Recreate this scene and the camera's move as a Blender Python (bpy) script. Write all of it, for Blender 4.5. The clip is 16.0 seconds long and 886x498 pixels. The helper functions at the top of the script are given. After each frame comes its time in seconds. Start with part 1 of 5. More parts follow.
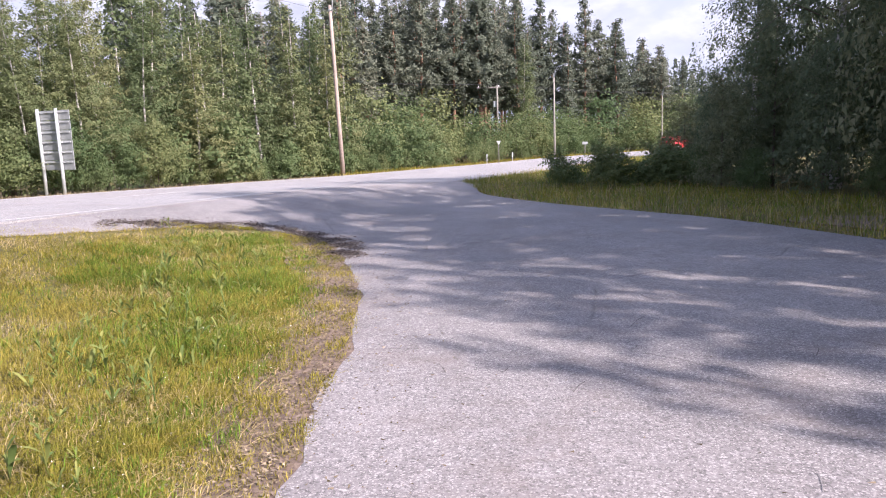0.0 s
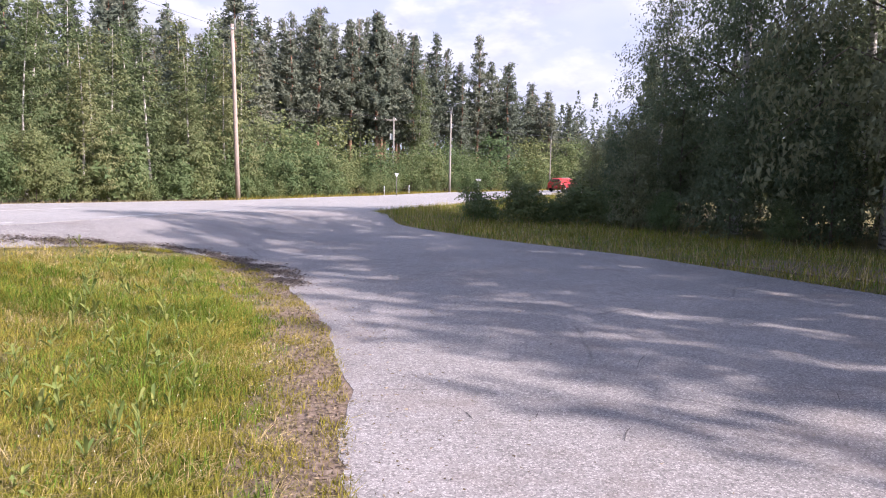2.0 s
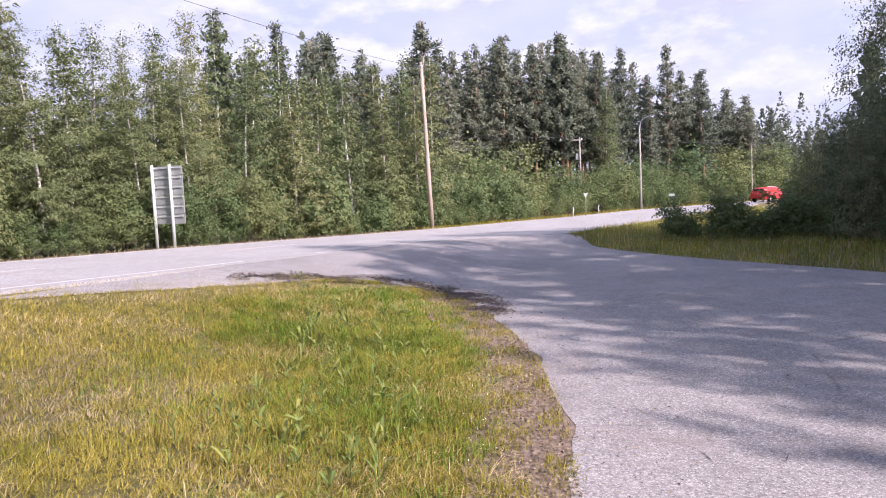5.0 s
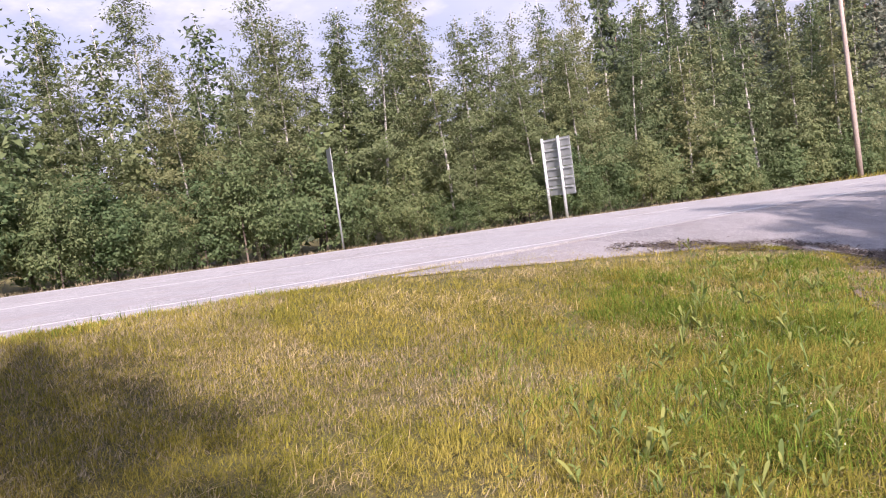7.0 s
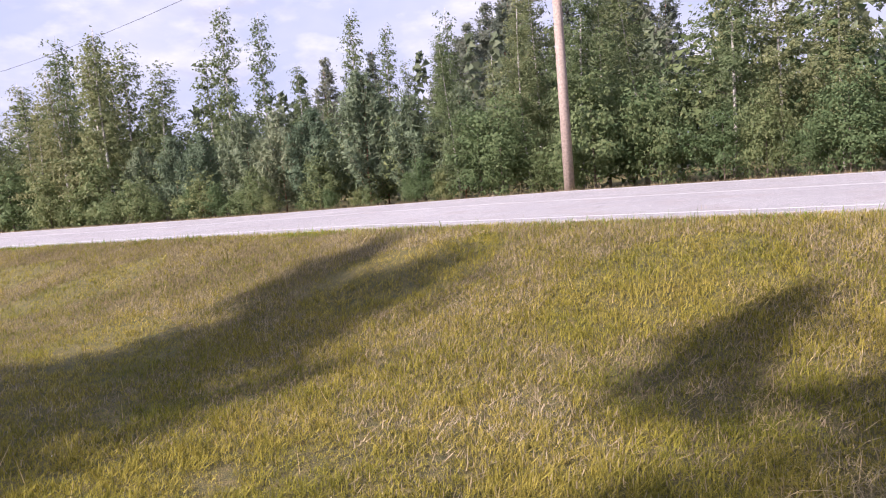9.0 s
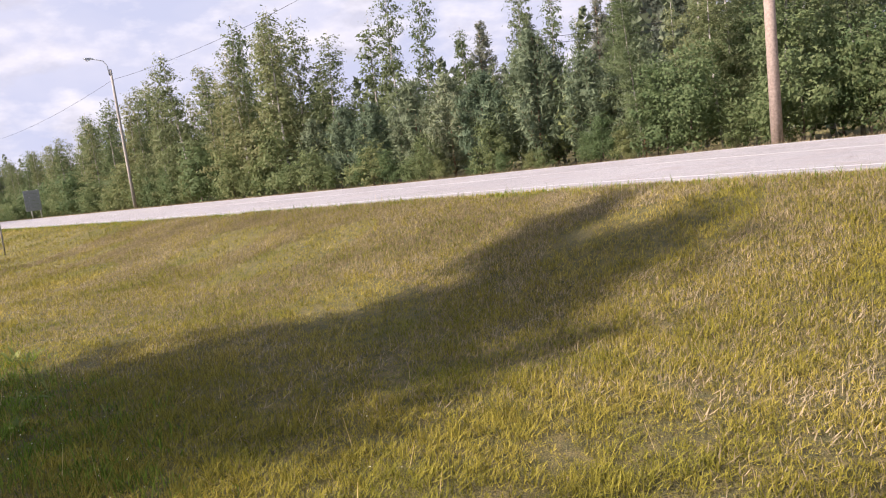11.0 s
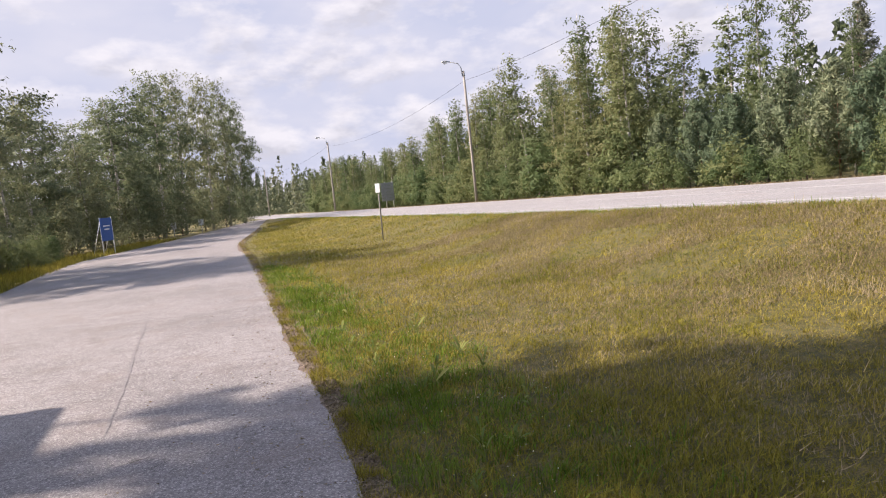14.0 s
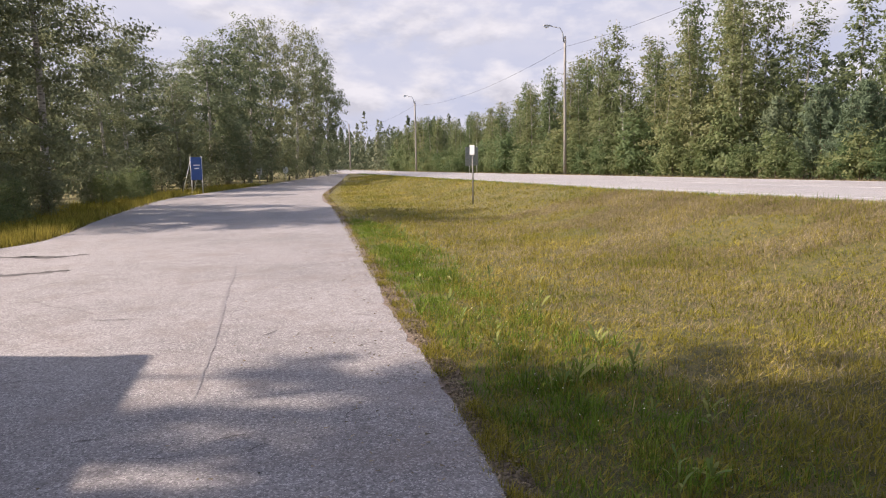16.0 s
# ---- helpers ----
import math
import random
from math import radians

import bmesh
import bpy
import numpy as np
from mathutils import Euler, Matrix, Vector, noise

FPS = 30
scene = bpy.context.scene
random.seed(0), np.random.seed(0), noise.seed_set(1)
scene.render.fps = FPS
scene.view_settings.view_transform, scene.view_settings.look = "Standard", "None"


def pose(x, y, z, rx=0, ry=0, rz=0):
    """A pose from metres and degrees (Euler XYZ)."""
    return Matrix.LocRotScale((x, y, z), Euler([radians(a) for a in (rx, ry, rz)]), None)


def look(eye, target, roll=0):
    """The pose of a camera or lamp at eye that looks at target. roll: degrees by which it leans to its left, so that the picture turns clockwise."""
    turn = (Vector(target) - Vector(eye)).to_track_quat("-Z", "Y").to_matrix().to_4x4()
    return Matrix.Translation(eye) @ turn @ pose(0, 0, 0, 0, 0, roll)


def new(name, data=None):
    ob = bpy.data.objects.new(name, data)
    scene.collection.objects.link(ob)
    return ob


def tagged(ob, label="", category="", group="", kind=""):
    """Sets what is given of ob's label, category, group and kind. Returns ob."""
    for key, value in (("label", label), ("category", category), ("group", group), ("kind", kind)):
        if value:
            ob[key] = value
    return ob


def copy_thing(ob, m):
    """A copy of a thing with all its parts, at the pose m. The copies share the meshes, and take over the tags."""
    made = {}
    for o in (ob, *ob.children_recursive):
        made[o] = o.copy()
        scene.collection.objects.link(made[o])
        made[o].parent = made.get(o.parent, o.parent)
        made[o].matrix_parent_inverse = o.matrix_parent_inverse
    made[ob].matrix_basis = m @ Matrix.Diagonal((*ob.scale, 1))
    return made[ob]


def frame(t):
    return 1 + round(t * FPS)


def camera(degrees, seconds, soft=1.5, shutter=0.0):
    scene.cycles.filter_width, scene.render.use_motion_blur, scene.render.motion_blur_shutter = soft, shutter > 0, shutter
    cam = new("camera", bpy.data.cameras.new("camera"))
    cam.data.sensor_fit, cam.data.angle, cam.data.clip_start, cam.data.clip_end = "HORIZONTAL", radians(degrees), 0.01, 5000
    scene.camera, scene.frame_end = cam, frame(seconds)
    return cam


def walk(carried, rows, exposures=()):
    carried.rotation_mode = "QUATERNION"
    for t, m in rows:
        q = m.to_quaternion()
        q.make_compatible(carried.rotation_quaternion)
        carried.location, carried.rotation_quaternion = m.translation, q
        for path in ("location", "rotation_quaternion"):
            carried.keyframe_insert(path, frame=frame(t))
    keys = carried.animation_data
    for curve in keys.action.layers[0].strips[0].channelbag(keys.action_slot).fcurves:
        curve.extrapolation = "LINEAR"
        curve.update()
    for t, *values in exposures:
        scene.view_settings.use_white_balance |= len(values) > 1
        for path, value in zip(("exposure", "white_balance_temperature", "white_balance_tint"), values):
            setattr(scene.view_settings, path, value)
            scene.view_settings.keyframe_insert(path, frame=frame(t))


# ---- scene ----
cam = camera(63.4, 16.0, soft=1.1)
# seconds, x, y, z, yaw, pitch, roll
ROWS = [
    (0, 0.976, -0.053, 1.623, -0.36, -8.68, -2.16),
    (0.5, 0.744, 0.056, 1.602, -2.14, -5.86, -1.12),
    (1, 0.461, 0.237, 1.572, -4.05, -6.70, -2.81),
    (1.5, 0.293, 0.382, 1.552, -7.65, -6.92, -1.56),
    (2, 0.044, 0.506, 1.549, -9.85, -6.17, 1.04),
    (2.5, -0.050, 0.575, 1.564, -7.94, -4.59, 1.83),
    (3, -0.024, 0.649, 1.563, -9.67, -3.53, 0.60),
    (3.5, 0.001, 0.672, 1.575, -11.47, -3.10, 0.19),
    (4, -0.008, 0.659, 1.576, -11.04, -2.74, 0.04),
    (4.5, -0.074, 0.621, 1.600, -3.53, -2.79, -2.02),
    (4.7, -0.118, 0.577, 1.602, 0.77, -3.60, -2.36),
    (6.8, -0.170, 1.480, 1.568, 25.3, -4.41, -7.64),
    (7, -0.178, 1.576, 1.565, 36.60, -4.11, -7.71),
    (7.5, -0.240, 1.850, 1.562, 57.55, -4.02, -5.48),
    (8, -0.070, 1.764, 1.600, 73.83, -5.11, -3.25),
    (8.5, -0.068, 1.597, 1.606, 93.48, -5.09, -2.17),
    (9, -0.179, 1.366, 1.555, 106.86, -6.14, -5.10),
    (9.5, -0.179, 1.129, 1.565, 114.60, -8.37, -8.05),
    (9.7, -0.172, 1.041, 1.550, 117.53, -8.15, -7.72),
    (11.8, -0.202, -0.356, 1.527, 119.11, -7.48, -6.39),
    (12, -0.083, -0.481, 1.547, 119.22, -8.21, -4.89),
    (12.5, 0.013, -0.727, 1.599, 125.68, -7.89, -3.43),
    (13, -0.040, -1.022, 1.624, 135.02, -7.51, -6.42),
    (13.5, -0.099, -1.294, 1.607, 139.03, -5.84, -6.62),
    (14, -0.084, -1.539, 1.590, 142.78, -4.86, -6.09),
    (14.5, -0.184, -1.815, 1.567, 144.40, -5.18, -6.12),
    (15, -0.190, -2.036, 1.567, 149.51, -5.24, -4.50),
    (15.5, -0.181, -2.362, 1.551, 147.73, -4.74, -4.04),
    (16, -0.182, -2.628, 1.524, 148.65, -7.12, -1.12),
]


def aimed(x, y, z, yaw, pitch, roll):
    return pose(x, y, z, 90 + pitch, 0, yaw) @ pose(0, 0, 0, 0, 0, roll)


walk(cam, [(r[0], aimed(*r[1:])) for r in ROWS], exposures=[(0, 1.26, 5900, 25), (4.5, 1.2, 5920, 27), (7.0, 1.12, 6000, 30), (8.2, 1.24, 5850, 30), (9.5, 1.08, 6080, 28), (12.5, 1.1, 6500, 20), (14, 0.99, 6500, 20), (16, 0.91, 6550, 20)])

# ---- light: sun over the trees behind the camera, open sky ----
SUN_EL, SUN_DIR = radians(38), Vector((0.80, -0.60, 0)).normalized()
world = bpy.data.worlds.new("sky")
scene.world = world
world.use_nodes = True
wn = world.node_tree.nodes
sky = wn.new("ShaderNodeTexSky")
sky.sky_type, sky.sun_disc = "NISHITA", False
sky.sun_elevation, sky.sun_rotation = SUN_EL, math.atan2(SUN_DIR.x, SUN_DIR.y)
sky.air_density, sky.dust_density = 1.0, 1.5
wn["Background"].inputs["Strength"].default_value = 0.145
haze = wn.new("ShaderNodeHueSaturation")
haze.inputs["Saturation"].default_value = 0.72
world.node_tree.links.new(sky.outputs[0], haze.inputs["Color"])
world.node_tree.links.new(haze.outputs[0], wn["Background"].inputs["Color"])
sun_lamp = bpy.data.lights.new("sun", "SUN")
sun_lamp.energy, sun_lamp.angle, sun_lamp.color = 4.7, radians(0.6), (1.0, 0.91, 0.78)
sun = new("sun", sun_lamp)
sun.matrix_world = look(SUN_DIR * 100 + Vector((0, 0, 100 * math.tan(SUN_EL))), (0, 0, 0))

rng = np.random.default_rng(7)


# ---- materials ----
def material(name):
    m = bpy.data.materials.new(name)
    m.use_nodes = True
    return m, m.node_tree.nodes, m.node_tree.links, m.node_tree.nodes["Principled BSDF"]


def noise_ramp(m, scale, stops, detail=6, coord="Object", rough=0.6, stretch=None):
    """A colour from noise over the object's own metres."""
    n, l = m.node_tree.nodes, m.node_tree.links
    tc = n.new("ShaderNodeTexCoord")
    tex = n.new("ShaderNodeTexNoise")
    tex.inputs["Scale"].default_value, tex.inputs["Detail"].default_value, tex.inputs["Roughness"].default_value = scale, detail, rough
    if stretch:
        mp = n.new("ShaderNodeMapping")
        mp.inputs["Scale"].default_value = stretch
        l.new(tc.outputs[coord], mp.inputs[0])
        l.new(mp.outputs[0], tex.inputs["Vector"])
    else:
        l.new(tc.outputs[coord], tex.inputs["Vector"])
    ramp = n.new("ShaderNodeValToRGB")
    while len(ramp.color_ramp.elements) < len(stops):
        ramp.color_ramp.elements.new(0.5)
    for e, (p, c) in zip(ramp.color_ramp.elements, stops):
        e.position, e.color = p, (*c, 1)
    l.new(tex.outputs["Fac"], ramp.inputs[0])
    return tex, ramp


def mixed(m, a, b, fac, mode="MIX"):
    n, l = m.node_tree.nodes, m.node_tree.links
    mix = n.new("ShaderNodeMix")
    mix.data_type, mix.blend_type = "RGBA", mode
    if isinstance(fac, float):
        mix.inputs["Factor"].default_value = fac
    else:
        l.new(fac, mix.inputs["Factor"])
    l.new(a, mix.inputs["A"])
    l.new(b, mix.inputs["B"])
    return mix.outputs["Result"]


def bumped(m, height, strength, distance):
    n, l = m.node_tree.nodes, m.node_tree.links
    b = n.new("ShaderNodeBump")
    b.inputs["Strength"].default_value, b.inputs["Distance"].default_value = strength, distance
    l.new(height, b.inputs["Height"])
    l.new(b.outputs[0], n["Principled BSDF"].inputs["Normal"])


def plain(name, colour, roughness=0.6, metallic=0.0, spread=0.25, scale=8.0, bump=0.15):
    """A painted, wooden or metal surface with grain and soiling."""
    m, n, l, p = material(name)
    lo, hi = [c * (1 - spread) for c in colour], [min(1, c * (1 + spread)) for c in colour]
    tex, ramp = noise_ramp(m, scale, [(0.3, lo), (0.7, hi)])
    l.new(ramp.outputs[0], p.inputs["Base Color"])
    p.inputs["Roughness"].default_value, p.inputs["Metallic"].default_value = roughness, metallic
    bumped(m, tex.outputs["Fac"], bump, 0.01)
    return m


def asphalt(name, low, high, grit):
    m, n, l, p = material(name)
    big, big_ramp = noise_ramp(m, 0.35, [(0.3, low), (0.7, high)], detail=8)
    fine, fine_ramp = noise_ramp(m, 60.0, [(0.36, [grit * 0.48] * 3), (0.5, [grit] * 3), (0.62, [min(1, grit * 1.3)] * 3)], detail=3)
    chip = n.new("ShaderNodeTexVoronoi")
    chip.inputs["Scale"].default_value = 120.0
    l.new(n.new("ShaderNodeTexCoord").outputs["Object"], chip.inputs["Vector"])
    chip_ramp = n.new("ShaderNodeValToRGB")
    for e, (q, c_) in zip(chip_ramp.color_ramp.elements, ((0.72, 0.0), (0.95, 1.0))):
        e.position, e.color = q, (c_, c_, c_, 1)
    sep = n.new("ShaderNodeSeparateColor")
    l.new(chip.outputs["Color"], sep.inputs[0])
    l.new(sep.outputs[0], chip_ramp.inputs[0])
    tone = n.new("ShaderNodeRGB")
    tone.outputs[0].default_value = (0.62, 0.57, 0.53, 1)
    base = mixed(m, big_ramp.outputs[0], fine_ramp.outputs[0], 0.85, "MULTIPLY")
    weak = n.new("ShaderNodeMath")
    weak.operation = "MULTIPLY"
    weak.inputs[1].default_value = 0.45
    l.new(chip_ramp.outputs[0], weak.inputs[0])
    col = mixed(m, base, tone.outputs[0], weak.outputs[0])
    coarse = n.new("ShaderNodeTexVoronoi")
    coarse.inputs["Scale"].default_value = 55.0
    l.new(n.new("ShaderNodeTexCoord").outputs["Object"], coarse.inputs["Vector"])
    split = n.new("ShaderNodeSeparateColor")
    l.new(coarse.outputs["Color"], split.inputs[0])
    for channel, q, strength, tint in ((0, 0.9, 0.28, (0.5, 0.475, 0.45, 1)), (1, 0.86, 0.34, (0.05, 0.045, 0.043, 1))):
        pick = n.new("ShaderNodeMapRange")
        pick.inputs["From Min"].default_value, pick.inputs["From Max"].default_value, pick.inputs["To Max"].default_value = q, q + 0.08, strength
        l.new(split.outputs[channel], pick.inputs["Value"])
        ink = n.new("ShaderNodeRGB")
        ink.outputs[0].default_value = tint
        col = mixed(m, col, ink.outputs[0], pick.outputs[0])
    _, stain = noise_ramp(m, 1.1, [(0.5, (0, 0, 0)), (0.72, (0.55, 0.55, 0.55))], detail=9, rough=0.68)
    rust = n.new("ShaderNodeRGB")
    rust.outputs[0].default_value = (low[0] * 0.92, low[1] * 0.78, low[2] * 0.68, 1)
    col = mixed(m, col, rust.outputs[0], stain.outputs[0])
    _, mottle = noise_ramp(m, 5.0, [(0.3, (0.84, 0.83, 0.82)), (0.7, (1.1, 1.1, 1.1))], detail=7, rough=0.7)
    col = mixed(m, col, mottle.outputs[0], 1.0, "MULTIPLY")
    tc = n.new("ShaderNodeTexCoord")
    warp = n.new("ShaderNodeTexNoise")
    warp.inputs["Scale"].default_value = 1.2
    l.new(tc.outputs["Object"], warp.inputs["Vector"])
    add = n.new("ShaderNodeMix")
    add.data_type = "RGBA"
    add.inputs["Factor"].default_value = 0.25
    l.new(tc.outputs["Object"], add.inputs["A"])
    l.new(warp.outputs["Color"], add.inputs["B"])
    vor = n.new("ShaderNodeTexVoronoi")
    vor.feature = "DISTANCE_TO_EDGE"
    vor.inputs["Scale"].default_value = 0.42
    l.new(add.outputs["Result"], vor.inputs["Vector"])
    crack = n.new("ShaderNodeValToRGB")
    crack.color_ramp.elements[0].color, crack.color_ramp.elements[0].position = (0.62, 0.6, 0.59, 1), 0.0
    crack.color_ramp.elements[1].color, crack.color_ramp.elements[1].position = (1, 1, 1, 1), 0.006
    l.new(vor.outputs["Distance"], crack.inputs[0])
    _, where = noise_ramp(m, 0.5, [(0.52, (0, 0, 0)), (0.6, (1, 1, 1))], detail=2)
    cracked = mixed(m, col, crack.outputs[0], 1.0, "MULTIPLY")
    l.new(mixed(m, col, cracked, where.outputs[0]), p.inputs["Base Color"])
    p.inputs["Roughness"].default_value = 0.85
    bumped(m, fine.outputs["Fac"], 0.6, 0.006)
    return m


M_ASPHALT = asphalt("asphalt_side", (0.168, 0.153, 0.147), (0.275, 0.25, 0.24), 0.92)
M_ROAD = asphalt("asphalt_main", (0.25, 0.238, 0.232), (0.325, 0.31, 0.302), 0.95)
M_LINE = plain("road_paint", (0.43, 0.42, 0.405), 0.7, spread=0.2, scale=30)
M_WOOD = plain("weathered_pole", (0.31, 0.24, 0.195), 0.85, spread=0.3, scale=18, bump=0.5)
M_WOOD_GREY = plain("grey_pole", (0.30, 0.27, 0.23), 0.85, spread=0.25, scale=18, bump=0.5)
M_STEEL = plain("galvanised", (0.52, 0.53, 0.52), 0.45, 0.4, spread=0.12)
M_STEEL_DULL = plain("dull_steel", (0.42, 0.43, 0.42), 0.5, 0.3, spread=0.15)
M_PANEL = plain("sign_back", (0.27, 0.28, 0.27), 0.5, 0.15, spread=0.12)
M_WHITE = plain("white_sheet", (0.78, 0.78, 0.76), 0.5, spread=0.06)
M_BLUE = plain("blue_sheet", (0.04, 0.1, 0.3), 0.45, spread=0.1)
M_POST = plain("dull_post", (0.2, 0.185, 0.16), 0.7, spread=0.2)
M_CABLE = plain("cable", (0.03, 0.03, 0.03), 0.6, spread=0.1)
M_RED = plain("red_enamel", (0.40, 0.03, 0.025), 0.3, spread=0.05, scale=3, bump=0.0)
M_RUBBER = plain("rubber", (0.02, 0.02, 0.02), 0.8, spread=0.2)
M_GLASS_DARK = plain("car_glass", (0.03, 0.035, 0.04), 0.08, spread=0.05, bump=0.0)
M_BARK_WHITE, _n, _l, _p = material("birch_bark")
_t, _r = noise_ramp(M_BARK_WHITE, 6.0, [(0.36, (0.06, 0.05, 0.045)), (0.5, (0.42, 0.39, 0.34)), (0.8, (0.55, 0.51, 0.46))], stretch=(1, 1, 3))
_l.new(_r.outputs[0], _p.inputs["Base Color"])
_p.inputs["Roughness"].default_value = 0.8
M_BARK_DARK = plain("dark_bark", (0.12, 0.09, 0.07), 0.9, spread=0.4, scale=14, bump=0.6)
M_BARK_PINE = plain("pine_bark", (0.22, 0.12, 0.075), 0.9, spread=0.4, scale=9, bump=0.6)


def foliage(name, shadowed, mid, bright, glow=0.4, rough=0.7):
    """Leaves: each leaf of its own tone, each tree a little apart, light passing through."""
    m, n, l, p = material(name)
    geo, info = n.new("ShaderNodeNewGeometry"), n.new("ShaderNodeObjectInfo")
    ramp = n.new("ShaderNodeValToRGB")
    ramp.color_ramp.elements.new(0.5)
    for e, (q, c) in zip(ramp.color_ramp.elements, ((0.0, shadowed), (0.5, mid), (1.0, bright))):
        e.position, e.color = q, (*c, 1)
    l.new(geo.outputs["Random Per Island"], ramp.inputs[0])
    hue = n.new("ShaderNodeHueSaturation")
    span = n.new("ShaderNodeMapRange")
    span.inputs["To Min"].default_value, span.inputs["To Max"].default_value = 0.455, 0.52
    l.new(info.outputs["Random"], span.inputs["Value"])
    l.new(span.outputs[0], hue.inputs["Hue"])
    val = n.new("ShaderNodeMapRange")
    val.inputs["To Min"].default_value, val.inputs["To Max"].default_value = 1.22, 0.82
    l.new(info.outputs["Random"], val.inputs["Value"])
    l.new(val.outputs[0], hue.inputs["Value"])
    l.new(ramp.outputs[0], hue.inputs["Color"])
    l.new(hue.outputs[0], p.inputs["Base Color"])
    p.inputs["Roughness"].default_value = rough
    p.inputs["Specular IOR Level"].default_value = 0.2
    tr = n.new("ShaderNodeBsdfTranslucent")
    l.new(hue.outputs[0], tr.inputs["Color"])
    mix = n.new("ShaderNodeMixShader")
    mix.inputs[0].default_value = glow
    l.new(p.outputs[0], mix.inputs[1])
    l.new(tr.outputs[0], mix.inputs[2])
    l.new(mix.outputs[0], n["Material Output"].inputs["Surface"])
    return m


M_BIRCH = foliage("birch_leaves", (0.112, 0.145, 0.06), (0.152, 0.185, 0.08), (0.195, 0.225, 0.105), 0.45)
M_BUSH = foliage("bush_leaves", (0.092, 0.135, 0.054), (0.126, 0.172, 0.068), (0.168, 0.208, 0.088), 0.45)
M_PINE = foliage("pine_needles", (0.112, 0.13, 0.092), (0.135, 0.155, 0.108), (0.16, 0.18, 0.124), glow=0.4)
M_YPINE = foliage("young_pine_needles", (0.085, 0.12, 0.065), (0.12, 0.16, 0.088), (0.165, 0.205, 0.115), glow=0.25)
M_FARLEAF = foliage("distant_leaves", (0.085, 0.11, 0.06), (0.115, 0.142, 0.078), (0.15, 0.175, 0.1), 0.3)
M_DARKLEAF = foliage("shade_leaves", (0.118, 0.148, 0.08), (0.155, 0.187, 0.1), (0.2, 0.228, 0.128), 0.5)


def grass_mat(name, tones, glow=0.3):
    """Blades toned in patches some metres wide and blade by blade."""
    m, n, l, p = material(name)
    _, patch = noise_ramp(m, 0.55, [(0.32, tones[0]), (0.5, tones[1]), (0.68, tones[2])], detail=5)
    geo = n.new("ShaderNodeNewGeometry")
    ramp = n.new("ShaderNodeValToRGB")
    ramp.color_ramp.elements[0].color, ramp.color_ramp.elements[1].color = (0.5, 0.52, 0.45, 1), (1.5, 1.46, 1.4, 1)
    l.new(geo.outputs["Random Per Island"], ramp.inputs[0])
    col = mixed(m, patch.outputs[0], ramp.outputs[0], 1.0, "MULTIPLY")
    l.new(col, p.inputs["Base Color"])
    p.inputs["Roughness"].default_value = 0.8
    p.inputs["Specular IOR Level"].default_value = 0.08
    tr = n.new("ShaderNodeBsdfTranslucent")
    l.new(col, tr.inputs["Color"])
    mix = n.new("ShaderNodeMixShader")
    mix.inputs[0].default_value = glow
    l.new(p.outputs[0], mix.inputs[1])
    l.new(tr.outputs[0], mix.inputs[2])
    l.new(mix.outputs[0], n["Material Output"].inputs["Surface"])
    return m


M_GRASS = grass_mat("meadow_grass", ((0.158, 0.165, 0.026), (0.245, 0.214, 0.039), (0.34, 0.276, 0.069)))
M_DRY = grass_mat("dry_bank_grass", ((0.215, 0.165, 0.1), (0.29, 0.235, 0.145), (0.365, 0.3, 0.205)))
M_GREEN = grass_mat("lush_grass", ((0.09, 0.15, 0.018), (0.13, 0.2, 0.026), (0.205, 0.232, 0.04)))
M_STRAW = grass_mat("seed_heads", ((0.34, 0.27, 0.13), (0.42, 0.33, 0.17), (0.5, 0.4, 0.22)))
M_GROUND, _n, _l, _p = material("turf_soil")
_t, _r = noise_ramp(M_GROUND, 9.0, [(0.3, (0.075, 0.078, 0.024)), (0.5, (0.135, 0.115, 0.034)), (0.72, (0.2, 0.155, 0.06))], detail=9)
_l.new(_r.outputs[0], _p.inputs["Base Color"])
_p.inputs["Roughness"].default_value = 0.95
_t2, _r2 = noise_ramp(M_GROUND, 85.0, [(0.32, (0.35, 0.36, 0.3)), (0.5, (0.95, 0.95, 0.9)), (0.66, (1.75, 1.65, 1.5))], detail=5, rough=0.75)
_l.new(mixed(M_GROUND, _r.outputs[0], _r2.outputs[0], 1.0, "MULTIPLY"), _p.inputs["Base Color"])
bumped(M_GROUND, _t2.outputs["Fac"], 1.0, 0.03)
M_DIRT, _n, _l, _p = material("gravelly_dirt")
_t, _r = noise_ramp(M_DIRT, 16.0, [(0.3, (0.07, 0.05, 0.036)), (0.5, (0.145, 0.1, 0.07)), (0.75, (0.28, 0.215, 0.16))], detail=8)
_l.new(_r.outputs[0], _p.inputs["Base Color"])
_p.inputs["Roughness"].default_value = 0.95
bumped(M_DIRT, _t.outputs["Fac"], 0.9, 0.02)


# ---- lay of the land ----
U, N, P0 = np.array((0.311, 0.950)), np.array((0.950, -0.311)), np.array((-18.4, -0.7))


def road_so(x, y):
    """Distance along the main road and across it from its line of poles."""
    dx, dy = x - P0[0], y - P0[1]
    return dx * U[0] + dy * U[1], dx * N[0] + dy * N[1]


def road_xy(s, o):
    return P0[0] + U[0] * s + N[0] * o, P0[1] + U[1] * s + N[1] * o


def crest(s):
    return np.interp(s, (-400, -170, -90, -38, -13, 0, 8, 16, 24, 44, 60, 400), (-0.8, -0.5, 0.0, 0.42, 0.62, 0.80, 0.80, 0.57, 0.37, -0.22, -0.4, -0.4))


